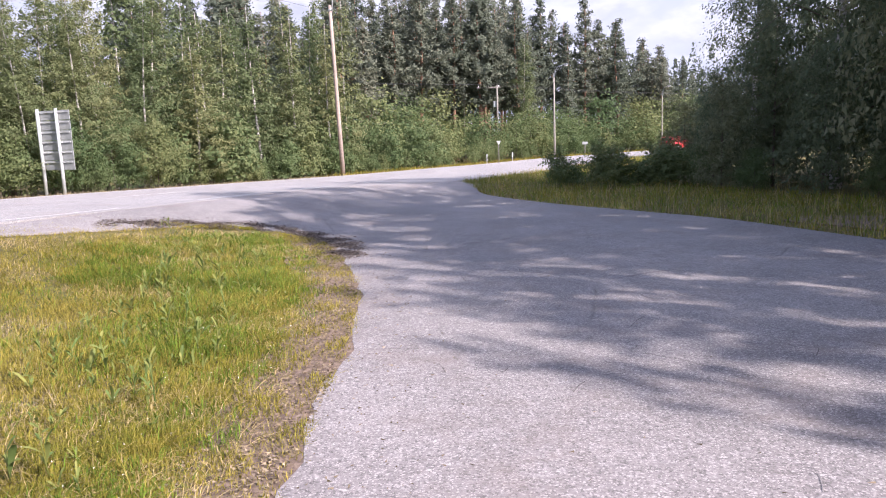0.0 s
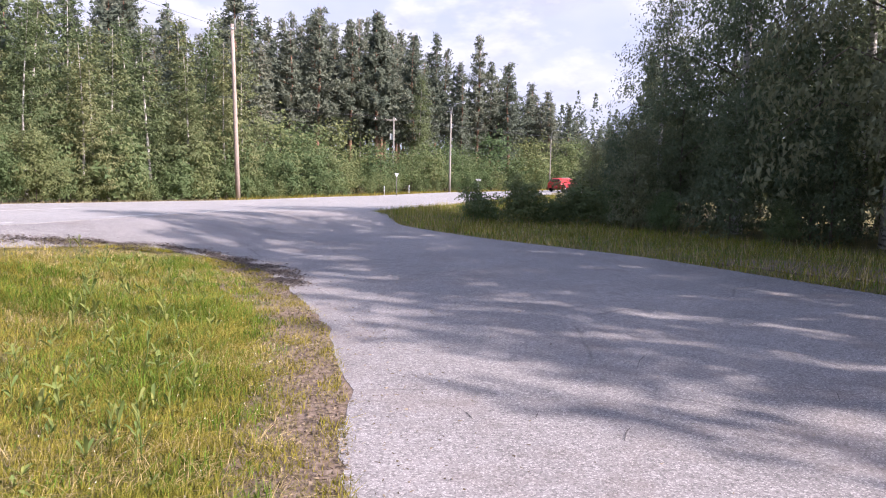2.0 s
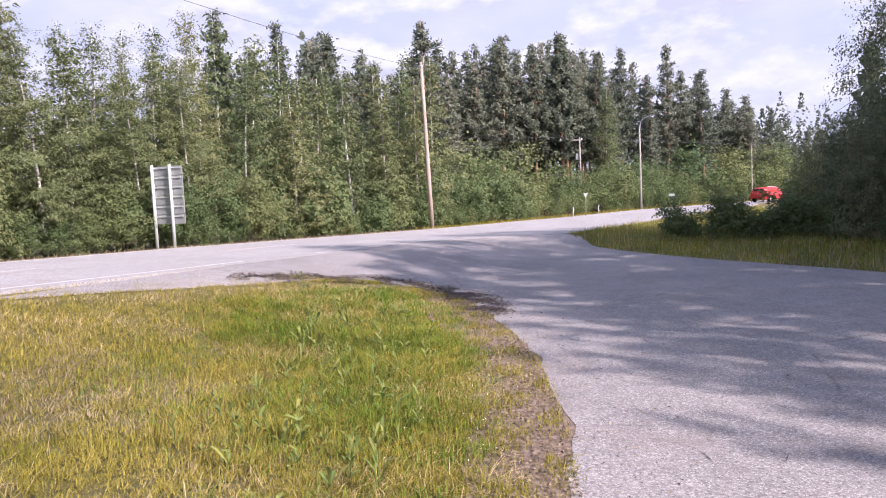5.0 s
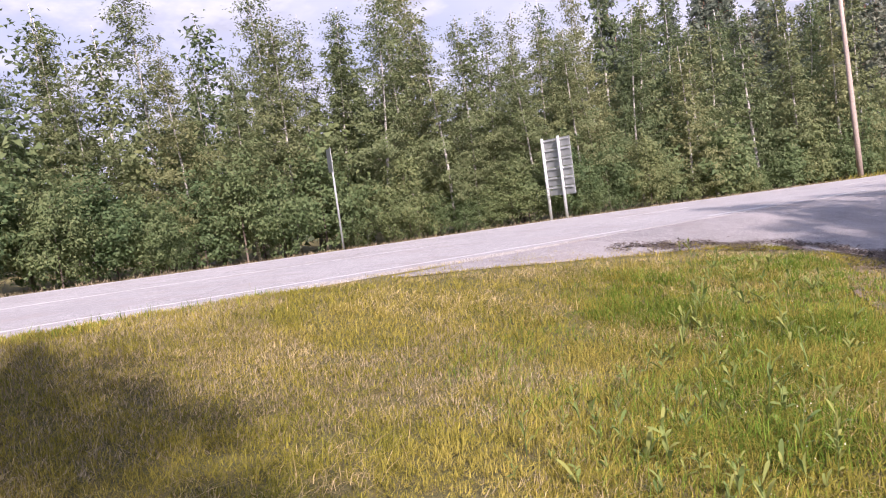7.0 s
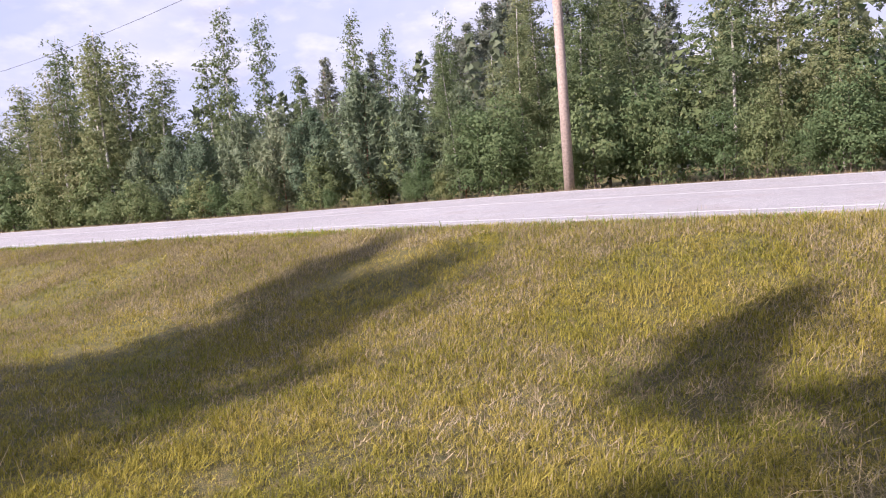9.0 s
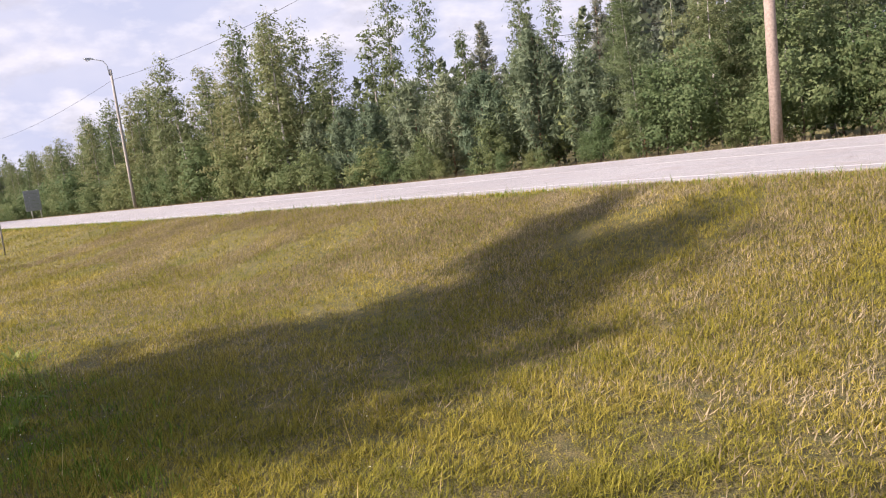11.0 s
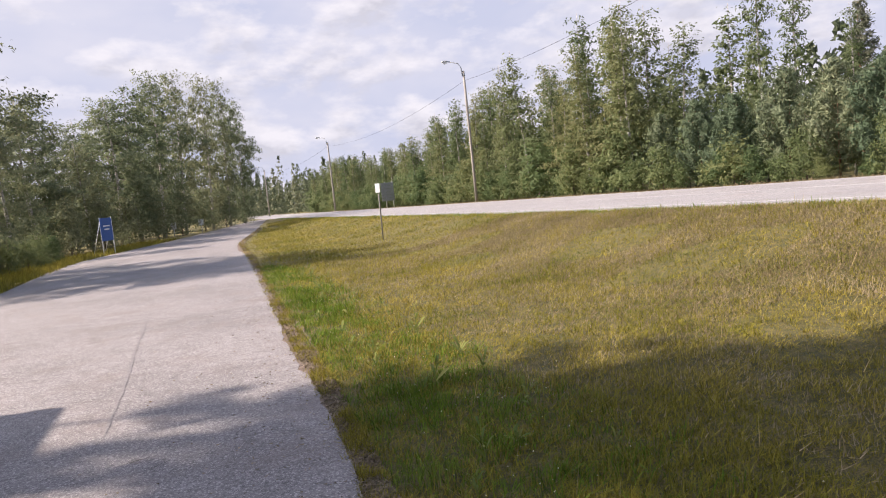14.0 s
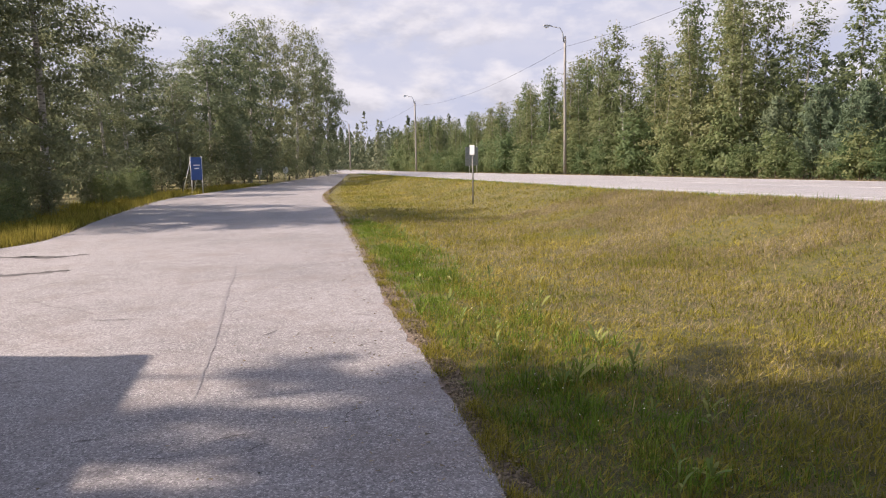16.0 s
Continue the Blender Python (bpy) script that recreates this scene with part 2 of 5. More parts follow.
def near_edge(s):
    return np.interp(s, (-400, 26, 30, 44, 55, 73, 90, 104, 130), (8.4, 8.4, 11.3, 11.6, 12.3, 16.5, 27, 42, 75))


def far_edge(s):
    return np.interp(s, (-400, 44, 55, 73, 90, 106, 135), (0.5, 0.5, 2.6, 7.6, 17, 31, 62))


def land(x, y):
    x, y = np.asarray(x, float), np.asarray(y, float)
    s, o = road_so(x, y)
    k = np.clip((o - near_edge(s)) / 4.4, 0, 1)
    k = k * k * (3 - 2 * k)
    back = np.clip((far_edge(s) - 0.4 - o) / 2.5, 0, 1)
    z = crest(s) * (1 - k) - 0.22 * back
    return z


def inside(poly, x, y):
    x, y = np.asarray(x, float), np.asarray(y, float)
    hit = np.zeros(x.shape, bool)
    for (ax, ay), (bx, by) in zip(poly, poly[1:] + poly[:1]):
        if ay != by:
            hit ^= ((ay > y) != (by > y)) & (x < (bx - ax) * (y - ay) / (by - ay) + ax)
    return hit


# edges of the side road: along the meadow, and along the trees and yard
EDGE_L = [(-6.1, 8.4), (-3.3, 12.1), (-2.05, 12.75), (-1.0, 12.0), (-0.38, 10), (0.05, 8), (0.2, 6), (0.21, 4), (0.1, 2), (-0.25, 0), (-0.9, -2.2),
          (-1.6, -4.2), (-2.0, -5.1), (-2.6, -6.6), (-3.4, -8.8), (-4.85, -12.7), (-9.06, -23.8), (-12.8, -34), (-21.9, -53), (-37.5, -86)]
EDGE_R = [(-1.5, 28.0), (1.8, 24), (2.3, 21), (3.0, 18.8), (4, 16.6), (5.2, 14.6), (6.2, 12.8), (7, 10.4), (8, 7), (8.8, 3), (9.3, -1),
          (9.3, -6), (8, -11), (4, -15.5), (0, -18.5), (-1.2, -20.6), (-2.8, -26.1), (-6.6, -36.8), (-16.2, -52.5), (-34.5, -84.5)]
LAWN = EDGE_L + [road_xy(s, 8.55) for s in (-78, -40, 0, 11)]


def mesh_object(name, verts, faces, mat, smooth=False):
    me = bpy.data.meshes.new(name)
    me.from_pydata(verts, [], faces)
    me.materials.append(mat)
    if smooth:
        me.polygons.foreach_set("use_smooth", [True] * len(me.polygons))
    me.update()
    return me


def grid_mesh(name, X, Y, Z, mat):
    r, c = X.shape
    v = np.stack([X, Y, Z], -1).reshape(-1, 3)
    i = np.arange(r * c).reshape(r, c)
    f = np.stack([i[:-1, :-1], i[1:, :-1], i[1:, 1:], i[:-1, 1:]], -1).reshape(-1, 4)
    return mesh_object(name, v.tolist(), f.tolist(), mat, True)


def structure(name, me, label, category):
    return tagged(new(name, me), label, category, kind="structure")


axis = np.unique(np.concatenate([np.arange(-48, 60.1, 0.85), np.arange(-200, 201, 8), np.linspace(-2500, 2500, 41)]))
GX, GY = np.meshgrid(axis, axis, indexing="ij")
structure("ground", grid_mesh("ground", GX, GY, land(GX, GY) - 0.025, M_GROUND), "dry grassy earth between roads and woods", "ground")


def lofted(name, left, right, across, steps, lift, mat, depth=0.08, ragged=0.0):
    """A paved strip between two edges, lying on the land, with a thin broken edge."""
    def fine(p):
        p = np.array(p)
        k = np.linspace(0, len(p) - 1, (len(p) - 1) * steps + 1)
        if len(p) < 4 or steps < 4:
            return np.stack([np.interp(k, np.arange(len(p)), p[:, j]) for j in (0, 1)], -1)
        e = np.vstack([2 * p[0] - p[1], p, 2 * p[-1] - p[-2]])
        i = np.minimum(k.astype(int), len(p) - 2)
        f = (k - i)[:, None]
        p0, p1, p2, p3 = e[i], e[i + 1], e[i + 2], e[i + 3]
        return 0.5 * (2 * p1 + (p2 - p0) * f + (2 * p0 - 5 * p1 + 4 * p2 - p3) * f ** 2 + (3 * p1 - p0 - 3 * p2 + p3) * f ** 3)
    a, b = fine(left), fine(right)
    w = np.linspace(0, 1, across + 1)
    wob = np.convolve(rng.normal(size=len(a) + 6), np.ones(7) / 7, "valid") * 2.2 + 0.25 * rng.normal(size=len(a))
    a = a + ragged * wob[:, None] * np.array((1, 0.2))
    X = a[:, None, 0] * (1 - w) + b[:, None, 0] * w
    Y = a[:, None, 1] * (1 - w) + b[:, None, 1] * w
    Z = land(X, Y) + lift
    X = np.concatenate([X[:, :1], X, X[:, -1:]], 1)
    Y = np.concatenate([Y[:, :1], Y, Y[:, -1:]], 1)
    Z = np.concatenate([Z[:, :1] - depth, Z, Z[:, -1:] - depth], 1)
    me = grid_mesh(name, X, Y, Z, mat)
    me.polygons.foreach_set("use_smooth", [False] * len(me.polygons))
    return me


structure("side_road", lofted("side_road", EDGE_L, EDGE_R, 30, 14, 0.010, M_ASPHALT, 0.03, 0.045), "worn grey asphalt side road with cracks and tree shade", "road")
SS = np.concatenate([np.arange(-300, -60, 10), np.arange(-60, 60, 1.5), np.arange(60, 131, 3)])
structure("main_road", lofted("main_road", [road_xy(s, far_edge(s)) for s in SS], [road_xy(s, near_edge(s)) for s in SS], 10, 1, 0.018, M_ROAD),
          "sunlit pale grey asphalt main road on a low bank", "road")


def stripe(name, ss, offset, width, label):
    a = [road_xy(s, offset(s)) for s in ss]
    b = [road_xy(s, offset(s) + width) for s in ss]
    structure(name, lofted(name, a, b, 1, 1, 0.023, M_LINE, 0.003), label, "road marking")


stripe("edge_line_near", SS[(SS < 19)], lambda s: near_edge(s) - 0.42, 0.07, "worn white edge line on the main road")
stripe("edge_line_far", SS, lambda s: far_edge(s) + 0.3, 0.09, "worn white edge line below the forest")
stripe("centre_line", SS[(SS > -22) & (SS < 18)], lambda s: far_edge(s) + 3.75, 0.06, "faint worn white centre line")
for s0 in [*np.arange(-140, -24, 12.0), *np.arange(22, 60, 12.0)]:
    stripe("centre_dash", np.array((s0, s0 + 1.5, s0 + 3.0)), lambda s: far_edge(s) + 3.75, 0.09, "faint white centre dash")
for s0 in (20.5, 25.0, 29.5):
    stripe("junction_dash", np.array((s0, s0 + 1, s0 + 2.2)), lambda s: 7.95, 0.13, "worn white dash across the junction mouth")

# gravelly edge between asphalt and meadow
VERGE = [(x, y) for x, y in EDGE_L[3:19]]
VERGE_OUT = [(x - w, y - 0.1) for (x, y), w in zip(VERGE, (0.45, 0.75, 0.75, 0.65, 0.6, 0.55, 0.45, 0.35, 0.22, 0.22, 0.22, 0.25, 0.25, 0.28, 0.3, 0.35))]
structure("gravel_verge", lofted("gravel_verge", VERGE_OUT, [(x + 0.15, y) for x, y in VERGE], 4, 8, 0.005, M_DIRT, 0.03, 0.06), "crumbled gravel and leaf litter along the asphalt", "verge")
BARE = [(7.0, 12.4), (7.6, 11.2), (8.4, 9.6), (9.3, 7)]
BARE_OUT = [(7.6, 12.9), (8.9, 12.4), (10.1, 10.8), (11.4, 8)]
structure("bare_verge", lofted("bare_verge", BARE, BARE_OUT, 4, 6, 0.002, M_DIRT, 0.03, 0.12), "bare brown soil below the roadside trees", "verge")

# soil brown whose dark tone also stands in for tree shade
M_SOIL_SHADE = plain("soil_and_shade", (0.085, 0.064, 0.05), 0.95, spread=0.4, scale=12, bump=0.6)

# sky near the horizon: pale blue with banks of white cloud, far behind everything
m_cloud, _n, _l, _p = material("cloud_bank")


def cloud_noise(shift, scale, detail):
    tc, mp, tex = _n.new("ShaderNodeTexCoord"), _n.new("ShaderNodeMapping"), _n.new("ShaderNodeTexNoise")
    mp.inputs["Location"].default_value, mp.inputs["Scale"].default_value = shift, (1, 1, 2.1)
    tex.inputs["Scale"].default_value, tex.inputs["Detail"].default_value, tex.inputs["Roughness"].default_value = scale, detail, 0.55
    _l.new(tc.outputs["Object"], mp.inputs[0])
    _l.new(mp.outputs[0], tex.inputs["Vector"])
    return tex.outputs["Fac"]


def steps(value, stops):
    ramp = _n.new("ShaderNodeValToRGB")
    while len(ramp.color_ramp.elements) < len(stops):
        ramp.color_ramp.elements.new(0.5)
    for e, (q, c) in zip(ramp.color_ramp.elements, stops):
        e.position, e.color = q, (*c, 1)
    _l.new(value, ramp.inputs[0])
    return ramp.outputs[0]


# heaps of cloud: sunlit tops painted bright where they thin, shaded flat undersides grey
body, over = cloud_noise((0, 0, 0), 0.0034, 7), cloud_noise((0, 0, 95), 0.0034, 5)
diff = _n.new("ShaderNodeMath")
diff.operation = "MULTIPLY_ADD"
diff.inputs[1].default_value = 1.6
_l.new(over, diff.inputs[0])
_inv = _n.new("ShaderNodeMath")
_inv.operation = "MULTIPLY"
_inv.inputs[1].default_value = -0.6
_l.new(body, _inv.inputs[0])
_l.new(_inv.outputs[0], diff.inputs[2])
shade = steps(diff.outputs[0], ((0.4, (0.45, 0.457, 0.47)), (0.54, (0.4, 0.41, 0.432)), (0.66, (0.325, 0.337, 0.365))))
veil = steps(cloud_noise((400, 90, 30), 0.0016, 4), ((0.36, (0.3, 0.332, 0.405)), (0.62, (0.37, 0.387, 0.43))))
where = steps(body, ((0.46, (0, 0, 0)), (0.6, (1, 1, 1))))
_em = _n.new("ShaderNodeEmission")
_l.new(mixed(m_cloud, veil, shade, where), _em.inputs["Color"])
_l.new(_em.outputs[0], _n["Material Output"].inputs["Surface"])
ang = np.linspace(0, 2 * np.pi, 97)
hh = np.array((-30.0, 150, 350, 550, 800))
AX, HZ = np.meshgrid(ang, hh, indexing="ij")
structure("backdrop", grid_mesh("backdrop", 2300 * np.cos(AX), 2300 * np.sin(AX), HZ, m_cloud), "pale summer sky with drifting white clouds", "sky")


# ---- building blocks ----
def part(name, me, parent, label=""):
    ob = new(name, me)
    ob.parent = parent
    return tagged(ob, label) if label else ob


def thing(name, label, category, group="", m=None, kind=""):
    ob = tagged(new(name), label, category, group, kind)
    ob.empty_display_size = 0.2
    if m is not None:
        ob.matrix_basis = m
    return ob


def bm_mesh(name, bm, mat, smooth=False):
    me = bpy.data.meshes.new(name)
    bm.to_mesh(me)
    bm.free()
    me.materials.append(mat)
    if smooth:
        me.polygons.foreach_set("use_smooth", [True] * len(me.polygons))
    return me


def box(name, lo, hi, mat, bevel=0.006):
    bm = bmesh.new()
    lo, hi = Vector(lo), Vector(hi)
    bmesh.ops.create_cube(bm, size=1, matrix=Matrix.Translation((lo + hi) / 2) @ Matrix.Diagonal((*(hi - lo), 1)))
    if bevel:
        bmesh.ops.bevel(bm, geom=bm.edges[:], offset=bevel, segments=1, affect="EDGES")
    return bm_mesh(name, bm, mat)


def tube(name, pts, radii, mat, sides=10, smooth=True):
    """A tapered round bar through points."""
    v, f = tube_data(pts, radii, sides)
    return mesh_object(name, v, f, mat, smooth)


def tube_data(pts, radii, sides, base=0):
    v, f = [], []
    pts = [Vector(p) for p in pts]
    for i, (p, r) in enumerate(zip(pts, radii)):
        d = (pts[min(i + 1, len(pts) - 1)] - pts[max(i - 1, 0)]).normalized()
        a = d.orthogonal().normalized() if abs(d.z) < 0.9 else (Vector((1, 0, 0)) - d * d.x).normalized()
        b = d.cross(a)
        for k in range(sides):
            t = 2 * math.pi * k / sides
            v.append(tuple(p + (math.cos(t) * a + math.sin(t) * b) * float(r)))
    for i in range(len(pts) - 1):
        for k in range(sides):
            q = base + i * sides
            f.append((q + k, q + (k + 1) % sides, q + sides + (k + 1) % sides, q + sides + k))
    f.append(tuple(base + k for k in reversed(range(sides))))
    f.append(tuple(base + (len(pts) - 1) * sides + k for k in range(sides)))
    return v, f


def unit(a):
    return a / (np.linalg.norm(a, axis=1, keepdims=True) + 1e-9)


def leaf_mesh(name, centres, ways, length, width, mat, g, facing=None):
    """Many small pointed leaves: centres, the way each points, its length and width, the side it turns to."""
    n = len(centres)
    if facing is None:
        ways = unit(ways)
        side = np.cross(ways, g.normal(size=(n, 3)))
    else:
        ways = unit(ways - facing * np.sum(ways * facing, 1, keepdims=True))
        side = np.cross(facing, ways)
    side /= np.linalg.norm(side, axis=1, keepdims=True) + 1e-9
    L, W = np.asarray(length).reshape(-1, 1), np.asarray(width).reshape(-1, 1)
    v = np.stack([centres - side * W / 2 - ways * L * 0.35, centres + side * W / 2 - ways * L * 0.35, centres + ways * L * 0.65], 1).reshape(-1, 3)
    me = bpy.data.meshes.new(name)
    me.vertices.add(3 * n)
    me.loops.add(3 * n)
    me.polygons.add(n)
    me.vertices.foreach_set("co", v.ravel())
    me.loops.foreach_set("vertex_index", np.arange(3 * n, dtype=np.int32))
    me.polygons.foreach_set("loop_start", np.arange(0, 3 * n, 3, dtype=np.int32))
    me.materials.append(mat)
    me.update(calc_edges=True)
    return me


def limbs(h, count, low, reach, rise, droop, g, top=0.97, profile=None):
    """Branch lines from the trunk: each a list of points."""
    out = []
    for i in range(count):
        k = low + (top - low) * (i + g.uniform(0, 1)) / count
        prof = profile(k) if profile else math.sin(math.pi * min(1, (1 - k) / (1 - low) * 0.92 + 0.08)) ** 0.7
        r = reach * prof * g.uniform(0.42, 1.3)
        a = i * 2.4 + g.uniform(-0.5, 0.5)
        z0 = k * h
        pts = []
        for q in np.linspace(0, 1, 5):
            pts.append((r * q * math.cos(a), r * q * math.sin(a), z0 + r * rise * q - droop * r * q * q))
        out.append(np.array(pts))
    return out


def tree_meshes(name, h, g, trunk_r, count, low, reach, rise, droop, leaves, size, bark, mat, spread=0.22, hang=0.0, slim=0.55, profile=None, lean=0.0, clump=0.0):
    """Trunk with limbs, and a crown of single leaves gathered along the limbs."""
    br = limbs(h, count, low, reach, rise, droop, g, profile=profile)
    bend = lambda z: np.array((lean * math.sin(z / h * 2.2), lean * 0.6 * math.sin(z / h * 3.1 + 1) - lean * 0.6 * math.sin(1), 0))
    zs = np.linspace(-0.15, h, 8)
    v, f = tube_data([tuple(bend(z) + (0, 0, z)) for z in zs], [trunk_r * (1 - 0.88 * max(z, 0) / h) * (1.25 if z < 0 else 1) for z in zs], 7)
    trunk = mesh_object(name + "_trunk", v, f, bark, True)
    v, f = [], []
    for b in br[::2]:
        off = bend(b[0][2])
        vv, ff = tube_data([tuple(p + off) for p in b[::2]], [trunk_r * 0.2 * (1 - b[0][2] / h * 0.6), trunk_r * 0.11, trunk_r * 0.03], 3, len(v))
        v += vv
        f += ff
    twigs = mesh_object(name + "_branch", v, f, M_BARK_DARK, True)
    wgt = np.array([np.linalg.norm(b[-1] - b[0]) + 0.25 for b in br])
    pick = g.choice(len(br), leaves, p=wgt / wgt.sum())
    q = g.uniform(0.12, 1.08, leaves) ** 0.8
    spray = g.integers(0, 9, leaves)
    if clump:
        q = np.clip(q * (1 - clump) + clump * (0.2 + 0.85 * spray / 8), 0.1, 1.08)
    P = np.array(br)[pick]
    i = np.clip((q * 4).astype(int), 0, 3)
    fr = (q * 4 - i)[:, None]
    rows = np.arange(leaves)
    c = P[rows, i] * (1 - fr) + P[rows, i + 1] * fr
    # twigs: leaves gather in sprays round a few spots of each limb
    spot = g.normal(size=(len(br) * 9, 3)) * spread
    puff = g.normal(size=(leaves, 3)) * np.array((1.15, 1.15, 0.75))
    c = c + spot[pick * 9 + spray] + puff * spread * (0.55 - 0.15 * clump)
    out = unit(np.column_stack([c[:, :2], (c[:, 2] - 0.4 * h) * 0.25]))
    facing = unit(0.55 * unit(puff) + 0.6 * out + np.array((0, 0, 0.35)) + 0.42 * g.normal(size=(leaves, 3)))
    c[:, 2] -= hang * ((1 - clump) * g.uniform(0, 1, leaves) ** 1.5 + clump * (0.25 * g.uniform(0, 1, leaves) + 0.75 * g.uniform(0, 1, len(spot))[pick * 9 + spray]))
    c[:, 2] = np.maximum(c[:, 2], 0.04)
    c += np.array([bend(min(z, h)) for z in c[:, 2]])
    way = g.normal(size=(leaves, 3)) + np.array((0, 0, -0.35 - 1.5 * (hang > 0)))
    s = size * g.uniform(0.65, 1.3, leaves)
    return trunk, leaf_mesh(name + "_crown", c, way, s, s * slim, mat, g, facing), twigs


def needle_meshes(name, h, g, trunk_r, whorls, low, reach, rise, leaves, size, mat, slim=0.12, profile=None, per=7, spread=0.1):
    """A pine: limbs in whorls, needle tufts that point outwards and up."""
    prof = profile or (lambda k: (1 - k) ** 0.75 + 0.05)
    br = []
    for wv in range(whorls):
        k = low + (0.98 - low) * (wv + 0.5) / whorls
        for j in range(per):
            a = j * 2 * math.pi / per + wv * 0.9 + g.uniform(-0.25, 0.25)
            r = reach * prof(k) * g.uniform(0.55, 1.2)
            z0 = k * h + g.uniform(-0.3, 0.3) * h / whorls
            br.append(np.array([(r * q * math.cos(a), r * q * math.sin(a), z0 + r * rise * q * (0.6 + 0.5 * q)) for q in np.linspace(0, 1, 5)]))
    v, f = tube_data([(0, 0, -0.15), (0, 0, 0.3 * h), (0.02 * h, 0, 0.7 * h), (0.01 * h, 0, h)], [trunk_r * 1.15, trunk_r * 0.8, trunk_r * 0.45, 0.01], 7)
    trunk = mesh_object(name + "_trunk", v, f, M_BARK_PINE, True)
    v, f = [], []
    for b in br[::2]:
        vv, ff = tube_data([tuple(p) for p in b[::4]], [trunk_r * 0.2, 0.006], 3, len(v))
        v += vv
        f += ff
    twigs = mesh_object(name + "_branch", v, f, M_BARK_PINE, True)
    wgt = np.array([np.linalg.norm(b[-1] - b[0]) + 0.15 for b in br])
    pick = g.choice(len(br), leaves, p=wgt / wgt.sum())
    q = g.uniform(0.06, 1.05, leaves) ** 0.65
    P = np.array(br)[pick]
    i = np.clip((q * 4).astype(int), 0, 3)
    fr = (q * 4 - i)[:, None]
    rows = np.arange(leaves)
    axis_ = P[rows, 4] - P[rows, 0]
    axis_ /= np.linalg.norm(axis_, axis=1, keepdims=True) + 1e-9
    way = axis_ * 0.9 + g.normal(size=(leaves, 3)) * 0.75 + np.array((0, 0, 0.45))
    c = P[rows, i] * (1 - fr) + P[rows, i + 1] * fr + g.normal(size=(leaves, 3)) * spread
    way_n = way / np.linalg.norm(way, axis=1, keepdims=True)
    s = size * g.uniform(0.6, 1.25, leaves)
    out = unit(np.column_stack([c[:, :2], 0 * c[:, 2]]))
    facing = unit(0.6 * out + np.array((0, 0, 0.45)) + 0.5 * g.normal(size=(leaves, 3)))
    return trunk, leaf_mesh(name + "_crown", c + way_n * s[:, None] * 0.4, way, s, s * slim, mat, g, facing), twigs


def tree_thing(name, meshes, label, category="tree", group=""):
    t = thing(name, label, category, group)
    part("trunk", meshes[0], t)
    tagged(part("crown", meshes[1], t), kind="stuff")
    tagged(part("branch", meshes[2], t), kind="stuff")
    return t


g = np.random.default_rng(11)
birch_profile = lambda k: min(1.0, (1 - k) * 1.12 + 0.03) * min(1.0, 0.75 + k * 1.1)
BIRCH = [tree_meshes("birch", 10, g, 0.062, n_, 0.12, r_, 0.95, 0.55, 13000, 0.086, M_BARK_WHITE, M_BIRCH, 0.2, 0.38, 0.66, birch_profile, lean=l, clump=0.66) for l, n_, r_ in ((0.25, 50, 1.75), (-0.3, 42, 1.95), (0.12, 56, 1.55), (0.4, 46, 1.85), (-0.15, 40, 1.65))]
BIRCH_FAR = [tree_meshes("far_birch", 10, g, 0.085, n_, 0.05, 1.9, 0.9, 0.5, 5200, 0.145, M_BARK_WHITE, M_BIRCH, 0.22, 0.25, 0.68, birch_profile, lean=0.2, clump=0.66) for n_ in (44, 36, 50)]
BIRCH_BACK = [tree_meshes("back_birch", 10, g, 0.085, 40, 0.05, 1.9, 0.9, 0.5, 2600, 0.2, M_BARK_WHITE, M_BIRCH, 0.24, 0.22, 0.7, birch_profile, lean=0.2, clump=0.5)]
BUSH = [tree_meshes("bush", 2.4, g, 0.03, n_, 0.03, 1.2, 0.9, 0.2, 5400, 0.08, M_BARK_DARK, M_BUSH, 0.2, 0, 0.68, lambda k: 1.1 - 0.8 * k, clump=0.6) for n_ in (24, 19, 28, 16)]
BUSH_BACK = [tree_meshes("back_bush", 2.4, g, 0.03, 16, 0.04, 1.2, 0.8, 0.2, 1400, 0.135, M_BARK_DARK, M_BUSH, 0.26, 0, 0.7, lambda k: 1.1 - 0.8 * k, clump=0.4)]
ALDER = [tree_meshes("alder", 2.4, g, 0.03, n_, 0.03, 1.2, 0.9, 0.2, 2000, 0.105, M_BARK_DARK, M_BUSH, 0.24, 0, 0.68, lambda k: 1.1 - 0.75 * k, clump=0.55) for n_ in (20, 26)]
BUSH_FAR = [tree_meshes("far_bush", 2.4, g, 0.03, 16, 0.04, 1.15, 0.8, 0.2, 1700, 0.15, M_BARK_DARK, M_BUSH, 0.26, 0, 0.68, lambda k: 1.1 - 0.8 * k, clump=0.5) for _ in range(3)]
YPINE = [needle_meshes("young_pine", 4.4, g, 0.035, 12, 0.03, 1.45, 0.85, 7500, 0.23, M_YPINE, 0.22, lambda k: (1 - k) ** 0.8 + 0.06, 7, 0.07) for _ in range(2)]
tall_profile = lambda k: 0.42 if k < 0.36 else min(1.0, (1 - k) * 1.75 + 0.02) * (0.82 + 0.25 * math.sin(k * 47))
PINE = [needle_meshes("tall_pine", 20, g, 0.22, w_, 0.3, 3.1, 0.3, 4700, 0.39, M_PINE, 0.5, tall_profile, 5, 0.2) for w_ in (15, 12, 16, 13)]
CPINE = [needle_meshes("clearing_pine", 12, g, 0.11, 15, 0.25, 2.2, 0.35, 6000, 0.24, M_PINE, 0.5, tall_profile, 6, 0.12) for _ in range(2)]
